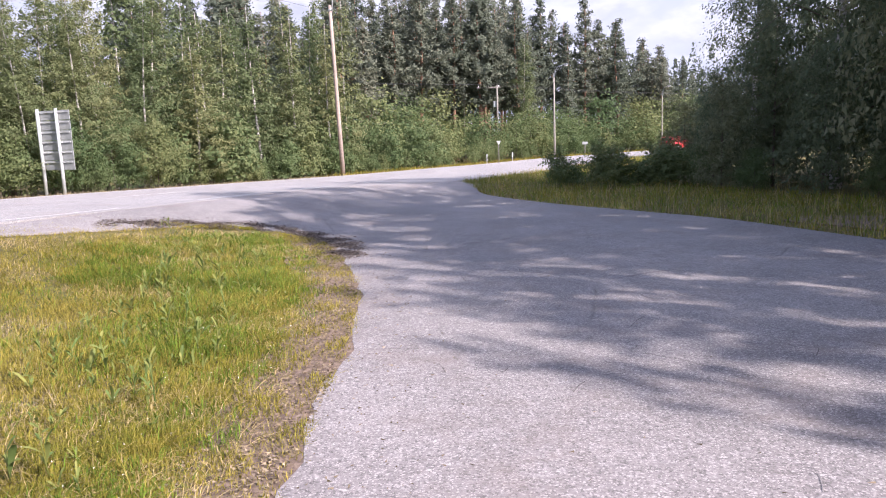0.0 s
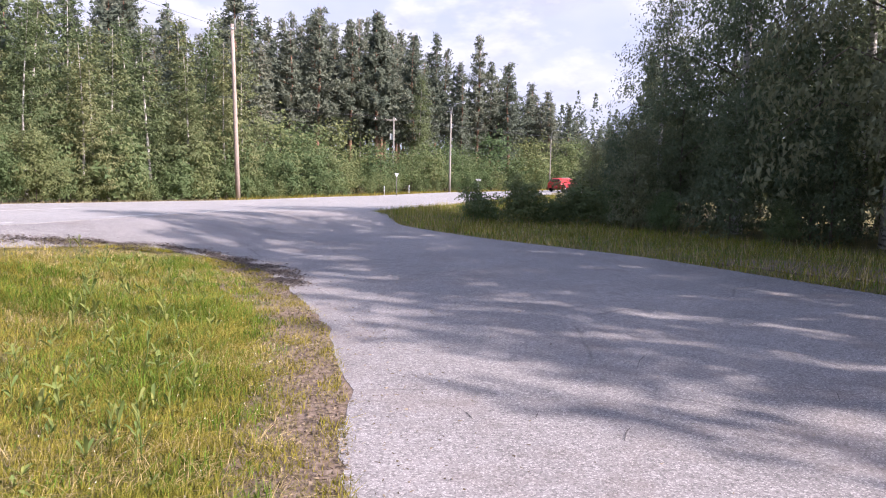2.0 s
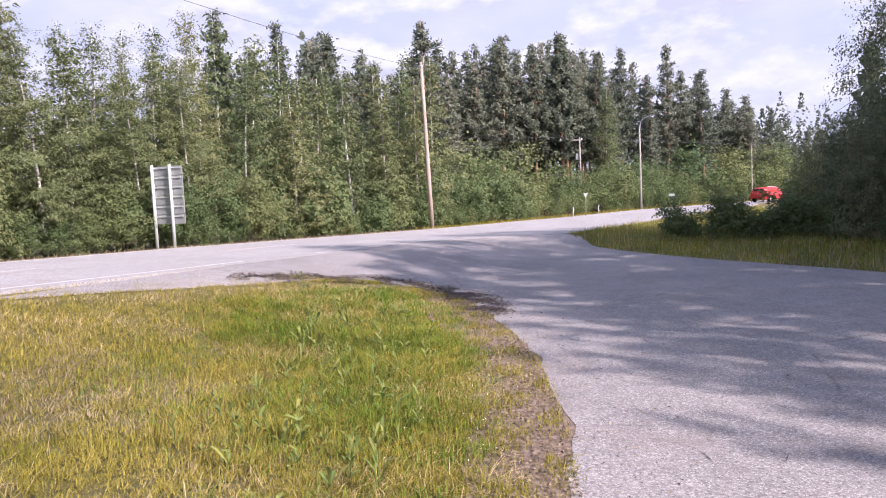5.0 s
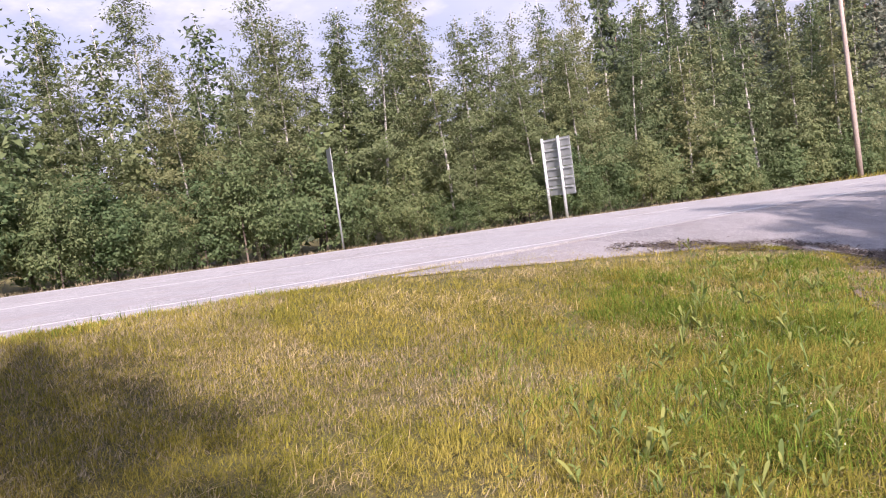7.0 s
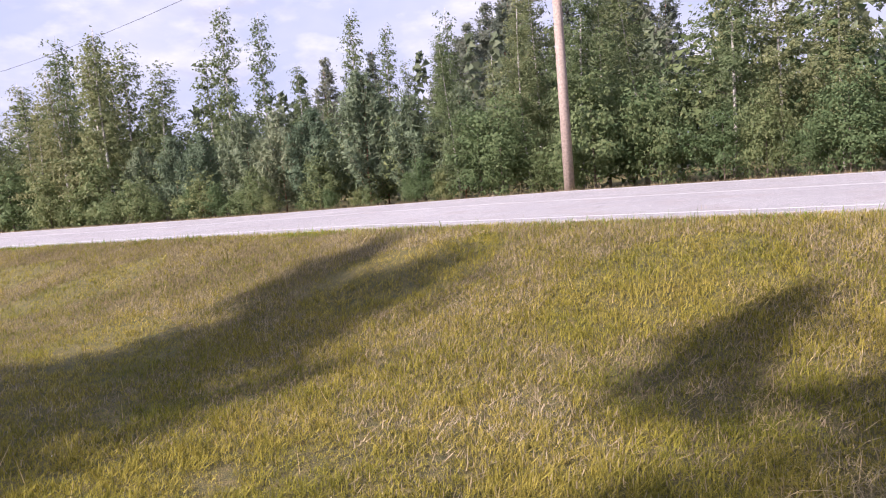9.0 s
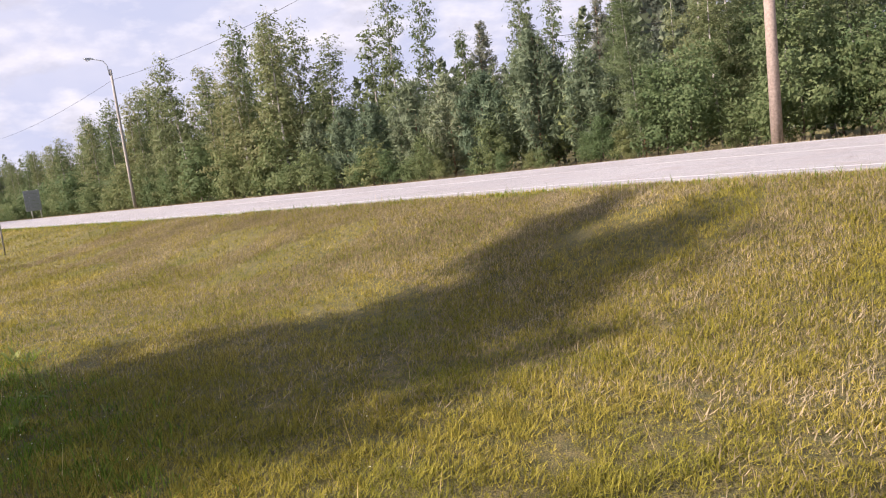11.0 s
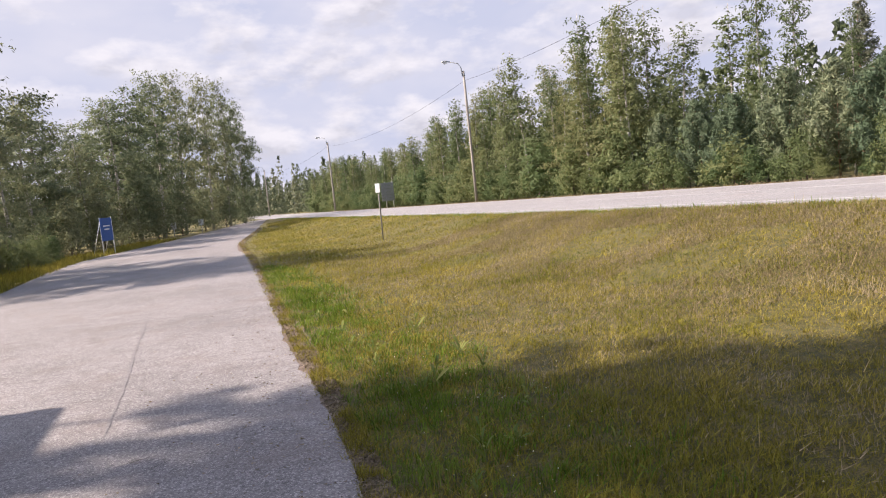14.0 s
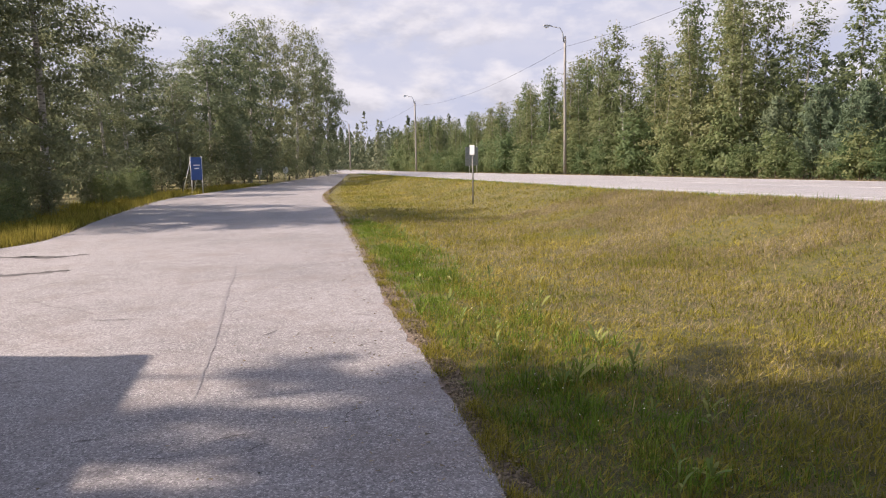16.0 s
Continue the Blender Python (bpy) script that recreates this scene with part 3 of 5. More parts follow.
SPRUCE = [needle_meshes("spruce", 15, g, 0.16, 22, 0.08, 2.2, -0.15, 3800, 0.5, M_PINE, 0.3, lambda k: (1 - k) * 1.0 + 0.04, 6, 0.2)]
WEEPING = [tree_meshes("weeping_birch", 13, g, 0.15, 95, 0.10, 2.9, 0.8, 0.95, 21000, 0.118, M_BARK_WHITE, M_DARKLEAF, 0.33, 0.9, 0.6, lambda k: min(1.0, (1 - k) * 1.5 + 0.12), lean=0.4, clump=0.8) for _ in range(2)]
round_profile = lambda k: min(1.0, (1 - k) * 1.9 + 0.08) * min(1.0, 0.62 + 0.9 * k)
ROUND = [tree_meshes("round_birch", 13, g, 0.15, n_, 0.06, 2.9, 0.8, 0.6, 20000, 0.125, M_BARK_WHITE, M_DARKLEAF, 0.32, 0.35, 0.66, round_profile, lean=0.3, clump=0.7) for n_ in (48, 40)]
WEEPING_FAR = [tree_meshes("tall_birch", 13, g, 0.15, n_, 0.06, 2.9, 0.8, 0.6, 9500, 0.185, M_BARK_WHITE, M_DARKLEAF, 0.36, 0.35, 0.68, round_profile, lean=0.4, clump=0.65) for n_ in (44, 36)]
LOW = [tree_meshes("low_bush", 1.3, g, 0.014, 28, 0.03, 0.8, 0.8, 0.15, 2400, 0.095, M_BARK_DARK, M_BUSH, 0.15, 0, 0.6, lambda k: 1.05 - 0.6 * k, clump=0.6) for _ in range(2)]
MID = [tree_meshes("mid_birch", 13, g, 0.15, 26, 0.64, 2.9, 0.6, 0.5, 5200, 0.24, M_BARK_WHITE, M_DARKLEAF, 0.36, 0.4, 0.62, lambda k: min(1.0, (1 - k) * 2.6 + 0.16), lean=0.2, clump=0.9)]
SHADE = [tree_meshes("roadside_birch", 13, g, 0.15, 36, 0.10, 2.9, 0.8, 0.7, 9500, 0.21, M_BARK_WHITE, M_DARKLEAF, 0.36, 0.5, 0.62, lambda k: min(1.0, (1 - k) * 2.2 + 0.16), lean=0.3, clump=0.9) for _ in range(2)]
DENSE = [tree_meshes("broad_birch", 13, g, 0.15, 32, 0.56, 2.9, 0.5, 0.5, 9000, 0.24, M_BARK_WHITE, M_DARKLEAF, 0.36, 0.4, 0.65, lambda k: min(1.0, (1 - k) * 3.0 + 0.1), lean=0.3, clump=0.7)]
HIGH = [tree_meshes("high_birch", 13, g, 0.15, 16, 0.89, 2.9, 0.2, 0.2, 3000, 0.24, M_BARK_WHITE, M_DARKLEAF, 0.26, 0.1, 0.62, lambda k: min(1.0, (1 - k) * 3.2 + 0.16), lean=0.2, clump=0.9) for _ in range(1)]
THICKET_FAR = [tree_meshes("low_thicket", 6, g, 0.06, 40, 0.04, 2.0, 0.7, 0.3, 2800, 0.22, M_BARK_DARK, M_DARKLEAF, 0.3, 0.1, 0.62, lambda k: 1.05 - 0.7 * k) for _ in range(2)]
THICKET = [tree_meshes("thicket", 6, g, 0.06, 44, 0.04, 2.0, 0.7, 0.3, 6000, 0.14, M_BARK_DARK, M_DARKLEAF, 0.3, 0.1, 0.66, lambda k: 1.05 - 0.7 * k, clump=0.6) for _ in range(2)]

MASTER = {}


def plant(kind, variants, label, category, group, x, y, size, turn, sink=0.0, wide=1.0, lean=0.0):
    """Sets one tree; the first of each kind and label is built, the rest are copies that share its meshes."""
    i = int(turn * 7) % len(variants)
    key = (kind, variants[i][1].name, label)
    z = float(land(x, y)) - sink
    m = pose(x, y, z, lean, lean * 0.6, turn) @ Matrix.Diagonal((size * wide, size * wide, size, 1))
    if key not in MASTER:
        MASTER[key] = tree_thing(kind, variants[i], label, category, group)
        MASTER[key].matrix_basis = m
        return MASTER[key]
    ob = MASTER[key]
    c = copy_thing(ob, Matrix.Identity(4))
    c.matrix_basis = m
    return c


# ---- the wood beyond the main road ----
# how high the tree tops stand over the horizon round the compass, seen from the junction: azimuth, degrees
RISE = ((-21, 3), (-18.7, 5.3), (-16.7, 6.7), (-14, 8.3), (-10.5, 10.2), (-4, 10.6), (3.3, 10.9), (6, 11.8), (9.5, 9.8), (14, 11.3), (19.3, 13), (28, 14.8), (34, 15.9), (41, 15), (49, 16.5), (60, 16.2), (80, 16.4), (86, 13.7), (91, 15.2),
        (98, 14.8), (102, 11), (106, 10.6), (110, 9.2), (112.6, 10.2), (117, 9), (121, 9.6), (125, 11.4), (132, 10.8), (135, 8.8), (137.5, 9.2), (140, 7), (142.5, 5.8), (145.7, 3.5), (149, 3.1), (155, 2.4), (155.7, 4.2), (157.3, 7.2), (158.9, 9.6),
        (162.2, 10.4), (164.7, 10.3), (167.1, 8.6), (169.5, 7.4), (170.6, 8.5), (171.6, 11), (180, 14), (200, 15))
RISE_AZ, RISE_EL = zip(*RISE)


def top_height(x, y):
    """Height of the canopy over the land at a place."""
    az = math.degrees(math.atan2(-x, y - 0.3))
    az += 360 if az < -90 else 0
    return 1.55 + math.hypot(x, y - 0.3) * math.tan(radians(float(np.interp(az, RISE_AZ, RISE_EL)))) - float(land(x, y))


def gap(s):
    """The young-pine clearing."""
    return -24 < s < -5


for row, (o0, step) in enumerate(((-3.1, 1.75), (-5.2, 1.8), (-8.5, 2.3))):
    s = -118.0
    while s < 52:
        a = s + g.uniform(-0.6, 0.6)
        o = o0 + g.uniform(-0.9, 0.9) + float(far_edge(a)) - 0.5
        x, y = road_xy(a, o)
        kin = BIRCH_BACK if row == 2 else BIRCH if -6 < a < 34 else BIRCH_FAR
        size = top_height(x, y) / 10 * (g.uniform(0.72, 1.0) if g.uniform() < 0.7 else g.uniform(0.98, 1.12))
        if -1 < a < 12 and row > 0 and g.uniform() < 0.35:
            pass
        elif gap(a):
            if row:
                x, y = road_xy(a, o - 2.2)
                plant("birch", BIRCH_FAR, "slender green birch behind young pines", "tree", "birches of the far wood", x, y, min(1.5, size) * g.uniform(1.02, 1.34), g.uniform(0, 360), wide=0.95)
        else:
            plant("birch", kin, "slender birch with pale trunk in the roadside wood", "tree", "birches of the far wood", x, y, min(1.25, size), g.uniform(0, 360), lean=g.uniform(-3, 3), wide=min(1.3, 0.8 / size + 0.3))
        s += step * (1.0 if kin is BIRCH else 1.3)
for s in np.arange(-110, 60, 1.0):
    a = s + g.uniform(-0.4, 0.4)
    o = float(far_edge(a)) - 0.5 - 1.9 + g.uniform(-0.5, 0.35)
    x, y = road_xy(a, o)
    plant("bush", BUSH if -14 < a < 32 else BUSH_FAR, "leafy green roadside bush at the wood's edge", "bush", "bushes along the main road", x, y, (0.5 + 0.8 * g.uniform() ** 1.4) * (0.6 if gap(a) else 1), g.uniform(0, 360), 0.05, g.uniform(0.8, 1.2))
for s, o, k in ((-9.4, -3.4, 1.08), (-11.5, -2.9, 0.85), (-7.3, -3.4, 0.84), (-13.6, -3.2, 0.9), (-16.0, -3.5, 0.95), (-18.4, -3.2, 0.82), (-21.0, -3.6, 0.85), (-5.8, -4.2, 0.85), (-23.6, -3.6, 0.8), (-10.5, -5.8, 0.9), (-14.8, -6.0, 0.85), (-19.6, -6.2, 0.8)):
    x, y = road_xy(s, o)
    plant("young_pine", YPINE, "young blue-green pine in a clearing", "tree", "young pines by the road", x, y, k, g.uniform(0, 360), wide=1.1)
# understorey that closes the wood between the trunks
for s in np.arange(-90, 56, 1.2):
    a = s + g.uniform(-0.6, 0.6)
    x, y = road_xy(a, float(far_edge(a)) - 4.6 - g.uniform(0, 3.0))
    plant("bush", BUSH_BACK, "leafy undergrowth between the birch trunks", "bush", "undergrowth of the far wood", x, y, g.uniform(0.8, 1.7) * (0.7 if gap(a) else 1), g.uniform(0, 360), 0.05, 1.1)
# tall pines and spruces at the bend
for i in range(130):
    a = g.uniform(56, 150)
    o = float(far_edge(a)) - g.uniform(11, 30)
    x, y = road_xy(a, o)
    h = min(25.0, top_height(x, y)) * g.uniform(0.85, 1.15)
    plant("tall_pine", PINE if g.uniform() < 0.85 else SPRUCE, "tall dark pine rising over the bend", "tree", "tall pines at the bend", x, y, h / 20, g.uniform(0, 360), wide=min(1.35, 20 / h * 0.95))
for i in range(24):
    a = g.uniform(-30, -6)
    x, y = road_xy(a, -g.uniform(22, 40))
    h = top_height(x, y) * g.uniform(0.8, 1.05)
    plant("tall_pine", CPINE, "dark pine behind the clearing", "tree", "pines behind the clearing", x, y, h / 12, g.uniform(0, 360), wide=1.15)
# leafy belt round the bend, below the pines
for a in np.arange(50, 122, 2.0):
    for o, k in ((-4.0, 0.6), (-5.6, 1.15), (-8.4, 1.75)):
        x, y = road_xy(a + g.uniform(-1, 1), float(far_edge(a)) + o + g.uniform(-1, 1))
        plant("thicket", ALDER, "broad green alder thicket at the bend", "bush", "thicket at the bend", x, y, g.uniform(0.75, 1.45) * k, g.uniform(0, 360), 0.1, 1.15)
plant("birch", BIRCH, "slim birch standing out before the pines", "tree", "birches of the far wood", 10.4, 78, 1.28, 30, wide=1.15)


def woods(name, centres, size, count, leaf, label, mat=M_PINE):
    """Distant woods in one mass of foliage: many pointed crowns of uneven height."""
    n = len(centres)
    tall = size * g.uniform(0.6, 1.2, n)
    i_ = g.integers(0, n, count)
    c, hh_ = centres[i_], tall[i_]
    k = g.uniform(0, 1, count) ** 1.2
    r = hh_ * 0.25 * (1 - k) ** 0.8 * (0.75 + 0.35 * np.sin(k * 31 + i_)) + 0.1
    t = g.uniform(0, 2 * np.pi, count)
    q = g.uniform(0.35, 1, count) ** 0.5
    p = np.stack([c[:, 0] + r * np.cos(t) * q, c[:, 1] + r * np.sin(t) * q, land(c[:, 0], c[:, 1]) + 0.2 + k * hh_], -1)
    s = leaf * g.uniform(0.6, 1.3, count)
    facing = unit(np.column_stack([np.cos(t), np.sin(t), np.full(count, 0.5)]) + 0.45 * g.normal(size=(count, 3)))
    tagged(new(name, leaf_mesh(name, p, g.normal(size=(count, 3)), s, s * 0.7, mat, g, facing)), label, "forest", kind="stuff")


def belt(s0, s1, o0, o1, n):
    s, o = g.uniform(s0, s1, n), g.uniform(o0, o1, n)
    return np.stack(road_xy(s, o + far_edge(s)), -1)


woods("far_woods", belt(-130, 90, -34, -13, 420), 6.6, 70000, 0.5, "dense green wood behind the roadside birches", M_FARLEAF)
woods("far_woods", belt(-330, -110, -45, -4, 260), 8.0, 60000, 0.5, "distant mixed wood along the road", M_FARLEAF)
woods("far_woods", belt(52, 190, -60, -14, 300), 13, 75000, 0.5, "distant pine wood round the bend")

# ---- trees by the side road ----
for x, y, k, w in ((10.7, 21.8, 0.68, 0.95), (11.4, 18.6, 1.05, 0.85), (12.8, 14.8, 1.3, 0.85), (15.0, 18.5, 1.15, 1.0), (14.6, 11.0, 1.15, 0.95), (17.5, 13.5, 1.2, 1.0), (13.8, 23.5, 0.95, 0.9), (18, 21, 1.1, 1.0), (15.2, 7.0, 1.35, 0.85), (18.5, 9, 1.35, 0.9)):
    plant("weeping_birch", WEEPING, "large drooping birch in deep shade beside the asphalt", "tree", "trees beside the side road", x, y, k, g.uniform(0, 360), 0, w)
for x, y, k, w in ((12.0, 7.1, 1.38, 0.62), (13.2, 9.6, 1.3, 0.7), (13.0, 4.7, 1.34, 0.62), (13.1, 2.7, 1.2, 0.62), (13.0, 1.1, 1.07, 0.6), (12.8, -0.4, 0.98, 0.6), (12.5, -1.6, 0.94, 0.55), (16.6, 1.8, 1.3, 0.5), (12.4, -3.0, 0.88, 0.34)):
    plant("birch_tree", SHADE, "leafy birch overhanging the edge of the asphalt", "tree", "trees beside the side road", x, y, k, g.uniform(0, 360), 0, w)
for x, y, k in ((8.8, 19.6, 0.5), (10.2, 17.0, 0.55), (11.4, 14.9, 0.5), (12.6, 12.6, 0.55), (13.2, 10.6, 0.55), (10.4, 20.0, 0.75), (12.4, 16.9, 0.85), (13.9, 13.4, 0.85), (14.3, 8.2, 0.6), (9.9, 23.0, 0.5), (16, 16, 1.0), (15, 21, 1.0), (12, 25, 0.75),
                (17, 11, 1.0), (20, 15, 1.1), (19, 19, 1.1), (17, 26, 1.0), (9.5, 24.6, 0.45), (10.6, 25.6, 0.5), (14.0, 28, 0.6), (11.8, 27.5, 0.45)):
    plant("thicket", THICKET if x < 14.4 else THICKET_FAR, "dense dark shrubs under the roadside birches", "bush", "shrubs beside the side road", x, y, k, g.uniform(0, 360), 0.1)
for x, y, k in ((8.6, 20.6, 0.5), (9.4, 18.9, 0.45), (9.0, 18.0, 0.4), (10.5, 15.3, 0.4)):
    plant("bush", BUSH, "low leafy bush on the grassy point of the junction", "bush", "bushes on the junction point", x, y, k, g.uniform(0, 360), 0.05)
for x, y, k, w in ((4.8, 22.4, 0.8, 0.9), (5.35, 22.9, 0.6, 1.2), (6.0, 21.7, 0.95, 1.0), (6.55, 22.3, 0.75, 1.3), (7.2, 22.0, 0.6, 1.6), (7.9, 21.6, 0.8, 1.4), (8.4, 22.6, 1.0, 1.3)):
    plant("bush", LOW, "low tangled bush on the grassy point of the junction", "bush", "bushes on the junction point", x, y, k, g.uniform(0, 360), 0.1, w)
# trees that stand out of view towards the sun and shade asphalt and meadow
for x, y, k, w, kind in ((11.55, -8.5, 1.37, 0.5, DENSE), (9.95, -8.25, 1.35, 0.24, HIGH), (9.68, -9.46, 1.235, 0.24, HIGH), (8.8, -15.45, 1.42, 0.27, HIGH), (8.8, -13.85, 1.345, 0.45, MID),
                         (8.6, -12.6, 1.136, 0.52, SHADE), (8.6, -14.45, 1.22, 0.5, MID), (8.2, -11.5, 0.96, 0.56, SHADE), (9.1, -14.7, 1.33, 0.42, MID), (16.5, -17.0, 1.4, 0.5, SHADE)):
    plant("birch_tree", kind, "large birch standing behind the small building", "tree", "trees behind the yard", x, y, k, g.uniform(0, 360), 0, w)
# trees along the side road towards the bend
for x, y, f, w, v in ((-1.3, -28.4, 1.3, 1.05, 0), (1.6, -26.6, 1.45, 1.1, 1), (3.5, -30, 1.4, 1.1, 0), (0.2, -33, 0.9, 1.1, 1), (-4.6, -41.0, 0.75, 1.0, 1), (-6.5, -46.5, 0.85, 1.1, 0), (-9.6, -48.5, 0.8, 1.0, 0), (-12.0, -51.8, 1.0, 1.05, 1), (-14.2, -55.5, 1.0, 1.05, 0),
                      (-16.8, -58.8, 1.0, 1.0, 1), (-20.0, -63.5, 1.0, 0.95, 0), (-23.8, -67.5, 1.0, 0.9, 1), (-27.6, -73, 1.0, 0.85, 0), (-31, -77.5, 0.95, 0.8, 1), (-9, -58, 0.9, 1.2, 1), (-13, -66, 0.95, 1.2, 0), (-18, -76, 0.95, 1.2, 1), (-2.5, -52, 0.9, 1.2, 0), (-24, -84, 0.95, 1.1, 1)):
    k = top_height(x, y) * f / 13
    plant("weeping_birch", [WEEPING_FAR[v] if y < -45 else ROUND[v]], "tall leafy birch along the side road", "tree", "trees along the side road", x, y, k, g.uniform(0, 360), 0, w * min(1.25, 0.85 / k + 0.15))
for x, y, k in ((0.9, -22.2, 0.22), (1.8, -21.6, 0.36), (-0.3, -25.2, 0.28), (-1.3, -27.2, 0.3), (-2.9, -33.0, 0.22), (-3.6, -35.0, 0.24), (-4.3, -37.4, 0.22), (-7.6, -44.2, 0.5), (-9.9, -47.0, 0.5), (-12, -50.0, 0.55), (0.5, -30, 0.5), (-1, -37, 0.6), (-2.4, -42, 0.7), (-15.2, -54.8, 0.6), (-18.4, -59.5, 0.6), (-22, -64.5, 0.6),
                (-26, -70, 0.6), (2.2, -25, 0.5), (2, -36, 0.8), (-6, -52, 0.8), (-9, -56, 0.8), (-30, -75, 0.6), (-13, -62, 0.9), (-19, -71, 0.9), (3.2, -24, 0.6), (4.5, -32, 0.9)):
    plant("thicket", THICKET if y > -40 else THICKET_FAR, "wild leafy shrubs along the side road", "bush", "shrubs along the side road", x, y, k, g.uniform(0, 360), 0.05, 1.2)
for x, y, k in ((1.0, -22.0, 0.62), (0.2, -23.2, 0.5), (-0.4, -24.6, 0.5), (-3.4, -33.0, 0.55), (-4.3, -34.8, 0.5), (-5.0, -36.4, 0.55), (-5.8, -38.4, 0.5), (2.0, -20.6, 0.6)):
    plant("bush", BUSH, "pale leafy bush in the grass beside the side road", "bush", "bushes by the side road", x, y, k, g.uniform(0, 360), 0.05, 1.2)
for s, o, k in ((-104, -3.4, 1.5), (-107, -4.6, 1.9), (-110, -3.2, 1.6), (-114, -4.4, 2.0), (-118, -3.4, 1.7), (-122, -4.8, 1.6)):
    x, y = road_xy(s, o)
    plant("willow", BUSH_FAR, "broad pale willow bush where the main road bends away", "bush", "willows at the far end", x, y, k, g.uniform(0, 360), 0.1, 1.15)
g2 = np.random.default_rng(3)
woods("far_woods", np.stack([g2.uniform(-60, 60, 260) + np.array(0.0), g2.uniform(-190, -100, 260)], -1) + np.array((-8, 0)), 9.0, 40000, 0.5, "distant trees past the end of the side road", M_FARLEAF)
woods("far_woods", np.stack([g2.uniform(-125, -30, 200), g2.uniform(-215, -165, 200)], -1), 10.0, 55000, 0.48, "hazy line of trees where the roads meet the horizon", M_FARLEAF)
woods("far_woods", np.stack([g2.uniform(22, 60, 220), g2.uniform(-60, 60, 220)], -1), 10.0, 15000, 1.1, "dark wood behind the yard and side road")


# ---- poles, lamps and wires ----
def lamp_pole(x, y, h, r, arm, mat, label, lean=(0, 0), z=None):
    z = float(land(x, y)) if z is None else z
    t = thing("street_lamp", label, "street lamp", "street lamps along the main road", pose(x, y, z, lean[0], lean[1]))
    part("pole", tube("pole", [(0, 0, -0.4), (0, 0, h * 0.35), (0, 0, h * 0.7), (0, 0, h)], (r * 1.1, r * 0.98, r * 0.85, r * 0.72), mat), t)
    d = Vector((*arm, 0)).normalized()
    L = Vector((*arm, 0)).length
    part("arm", tube("arm", [Vector((0, 0, h - 0.35)) + d * r, Vector((0, 0, h + 0.2)) + d * (r + 0.05), Vector((0, 0, h + 0.5)) + d * L * 0.35, Vector((0, 0, h + 0.62)) + d * L], (0.034, 0.034, 0.03, 0.026), M_STEEL_DULL, 8), t, "thin grey steel arm")
    head = part("lamp_head", tube("lamp_head", [Vector((0, 0, h + 0.62)) + d * (L - 0.05), Vector((0, 0, h + 0.66)) + d * (L + 0.12), Vector((0, 0, h + 0.66)) + d * (L + 0.4), Vector((0, 0, h + 0.64)) + d * (L + 0.52)], (0.035, 0.055, 0.06, 0.03), M_STEEL_DULL, 10), t, "grey lamp housing")
    part("lens", tube("lens", [Vector((0, 0, h + 0.57)) + d * (L + 0.14), Vector((0, 0, h + 0.55)) + d * (L + 0.3), Vector((0, 0, h + 0.57)) + d * (L + 0.44)], (0.03, 0.07, 0.03), M_WHITE, 8), head)
    part("clamp", tube("clamp", [(0, 0, h - 0.3), (0, 0, h - 0.2)], (r * 0.9, r * 0.9), M_STEEL_DULL, 10), t)
    return t


pA, pB, lE, lF, pG = (-4.43, 42.12), (-18.44, -0.71), (-31.27, -38.3), (-44.5, -81.4), (-56, -127)
ARM = tuple(N * 0.95)
lamp_pole(*pA, 9.6, 0.125, ARM, M_WOOD, "reddish weathered wooden pole with street lamp", (0, -1.2))
lamp_pole(*pB, 9.4, 0.125, ARM, M_WOOD, "reddish weathered wooden pole beside the main road", (0, -0.8))
lamp_pole(*lE, 8.7, 0.095, ARM, M_WOOD_GREY, "weathered wooden street lamp with curved steel arm", (-1.2, 1.2))
lamp_pole(*lF, 8.7, 0.11, ARM, M_WOOD_GREY, "distant wooden street lamp with steel arm")
lamp_pole(*pG, 8.6, 0.13, ARM, M_WOOD_GREY, "far street lamp at the road's end")
lamp_pole(-66.5, -172, 8.4, 0.13, ARM, M_WOOD_GREY, "slim wooden street lamp past the meadow's end")
lamp_pole(12.04, 66.6, 7.6, 0.09, (0.75, -0.7), M_WOOD_GREY, "wooden street lamp pole at the bend")
lamp_pole(4.2, 75.8, 7.5, 0.08, (1.0, 0.3), M_WOOD_GREY, "grey street lamp behind the alder thicket")
lamp_pole(26.6, 81.4, 6.4, 0.07, (0.3, -0.8), M_WOOD_GREY, "thin pole beyond the bend")


def utility_pole(x, y, h, label):
    t = thing("utility_pole", label, "utility pole", "", pose(x, y, float(land(x, y)), 0, 0, 8))
    part("pole", tube("pole", [(0, 0, -0.4), (0, 0, h)], (0.1, 0.08), M_POST), t)
    part("crossarm", box("crossarm", (-2.1, -0.05, h - 0.32), (0.35, 0.05, h - 0.2), M_POST), t)
    for k in (-1.9, -0.9, 0.2):
        part("insulator", tube("insulator", [(k, 0, h - 0.2), (k, 0, h - 0.05)], (0.05, 0.035), M_WHITE, 8), t)
    part("transformer", box("transformer", (-0.35, 0.12, h - 2.2), (0.05, 0.5, h - 1.6), M_STEEL_DULL, 0.02), t, "grey steel transformer box")
    return t


utility_pole(7.5, 74.0, 7.5, "grey wooden power pole with crossarm and box")


def wire(a, b, sag, r=0.009):
    a, b = Vector(a), Vector(b)
    pts = []
    for k in np.linspace(0, 1, 15):
        p = a.lerp(b, k)
        p.z -= sag * 4 * k * (1 - k)
        pts.append(p)
    tagged(new("overhead_cable", tube("overhead_cable", pts, [r] * 15, M_CABLE, 5)), "black overhead cable strung between the poles", "cable", "cables along the main road")


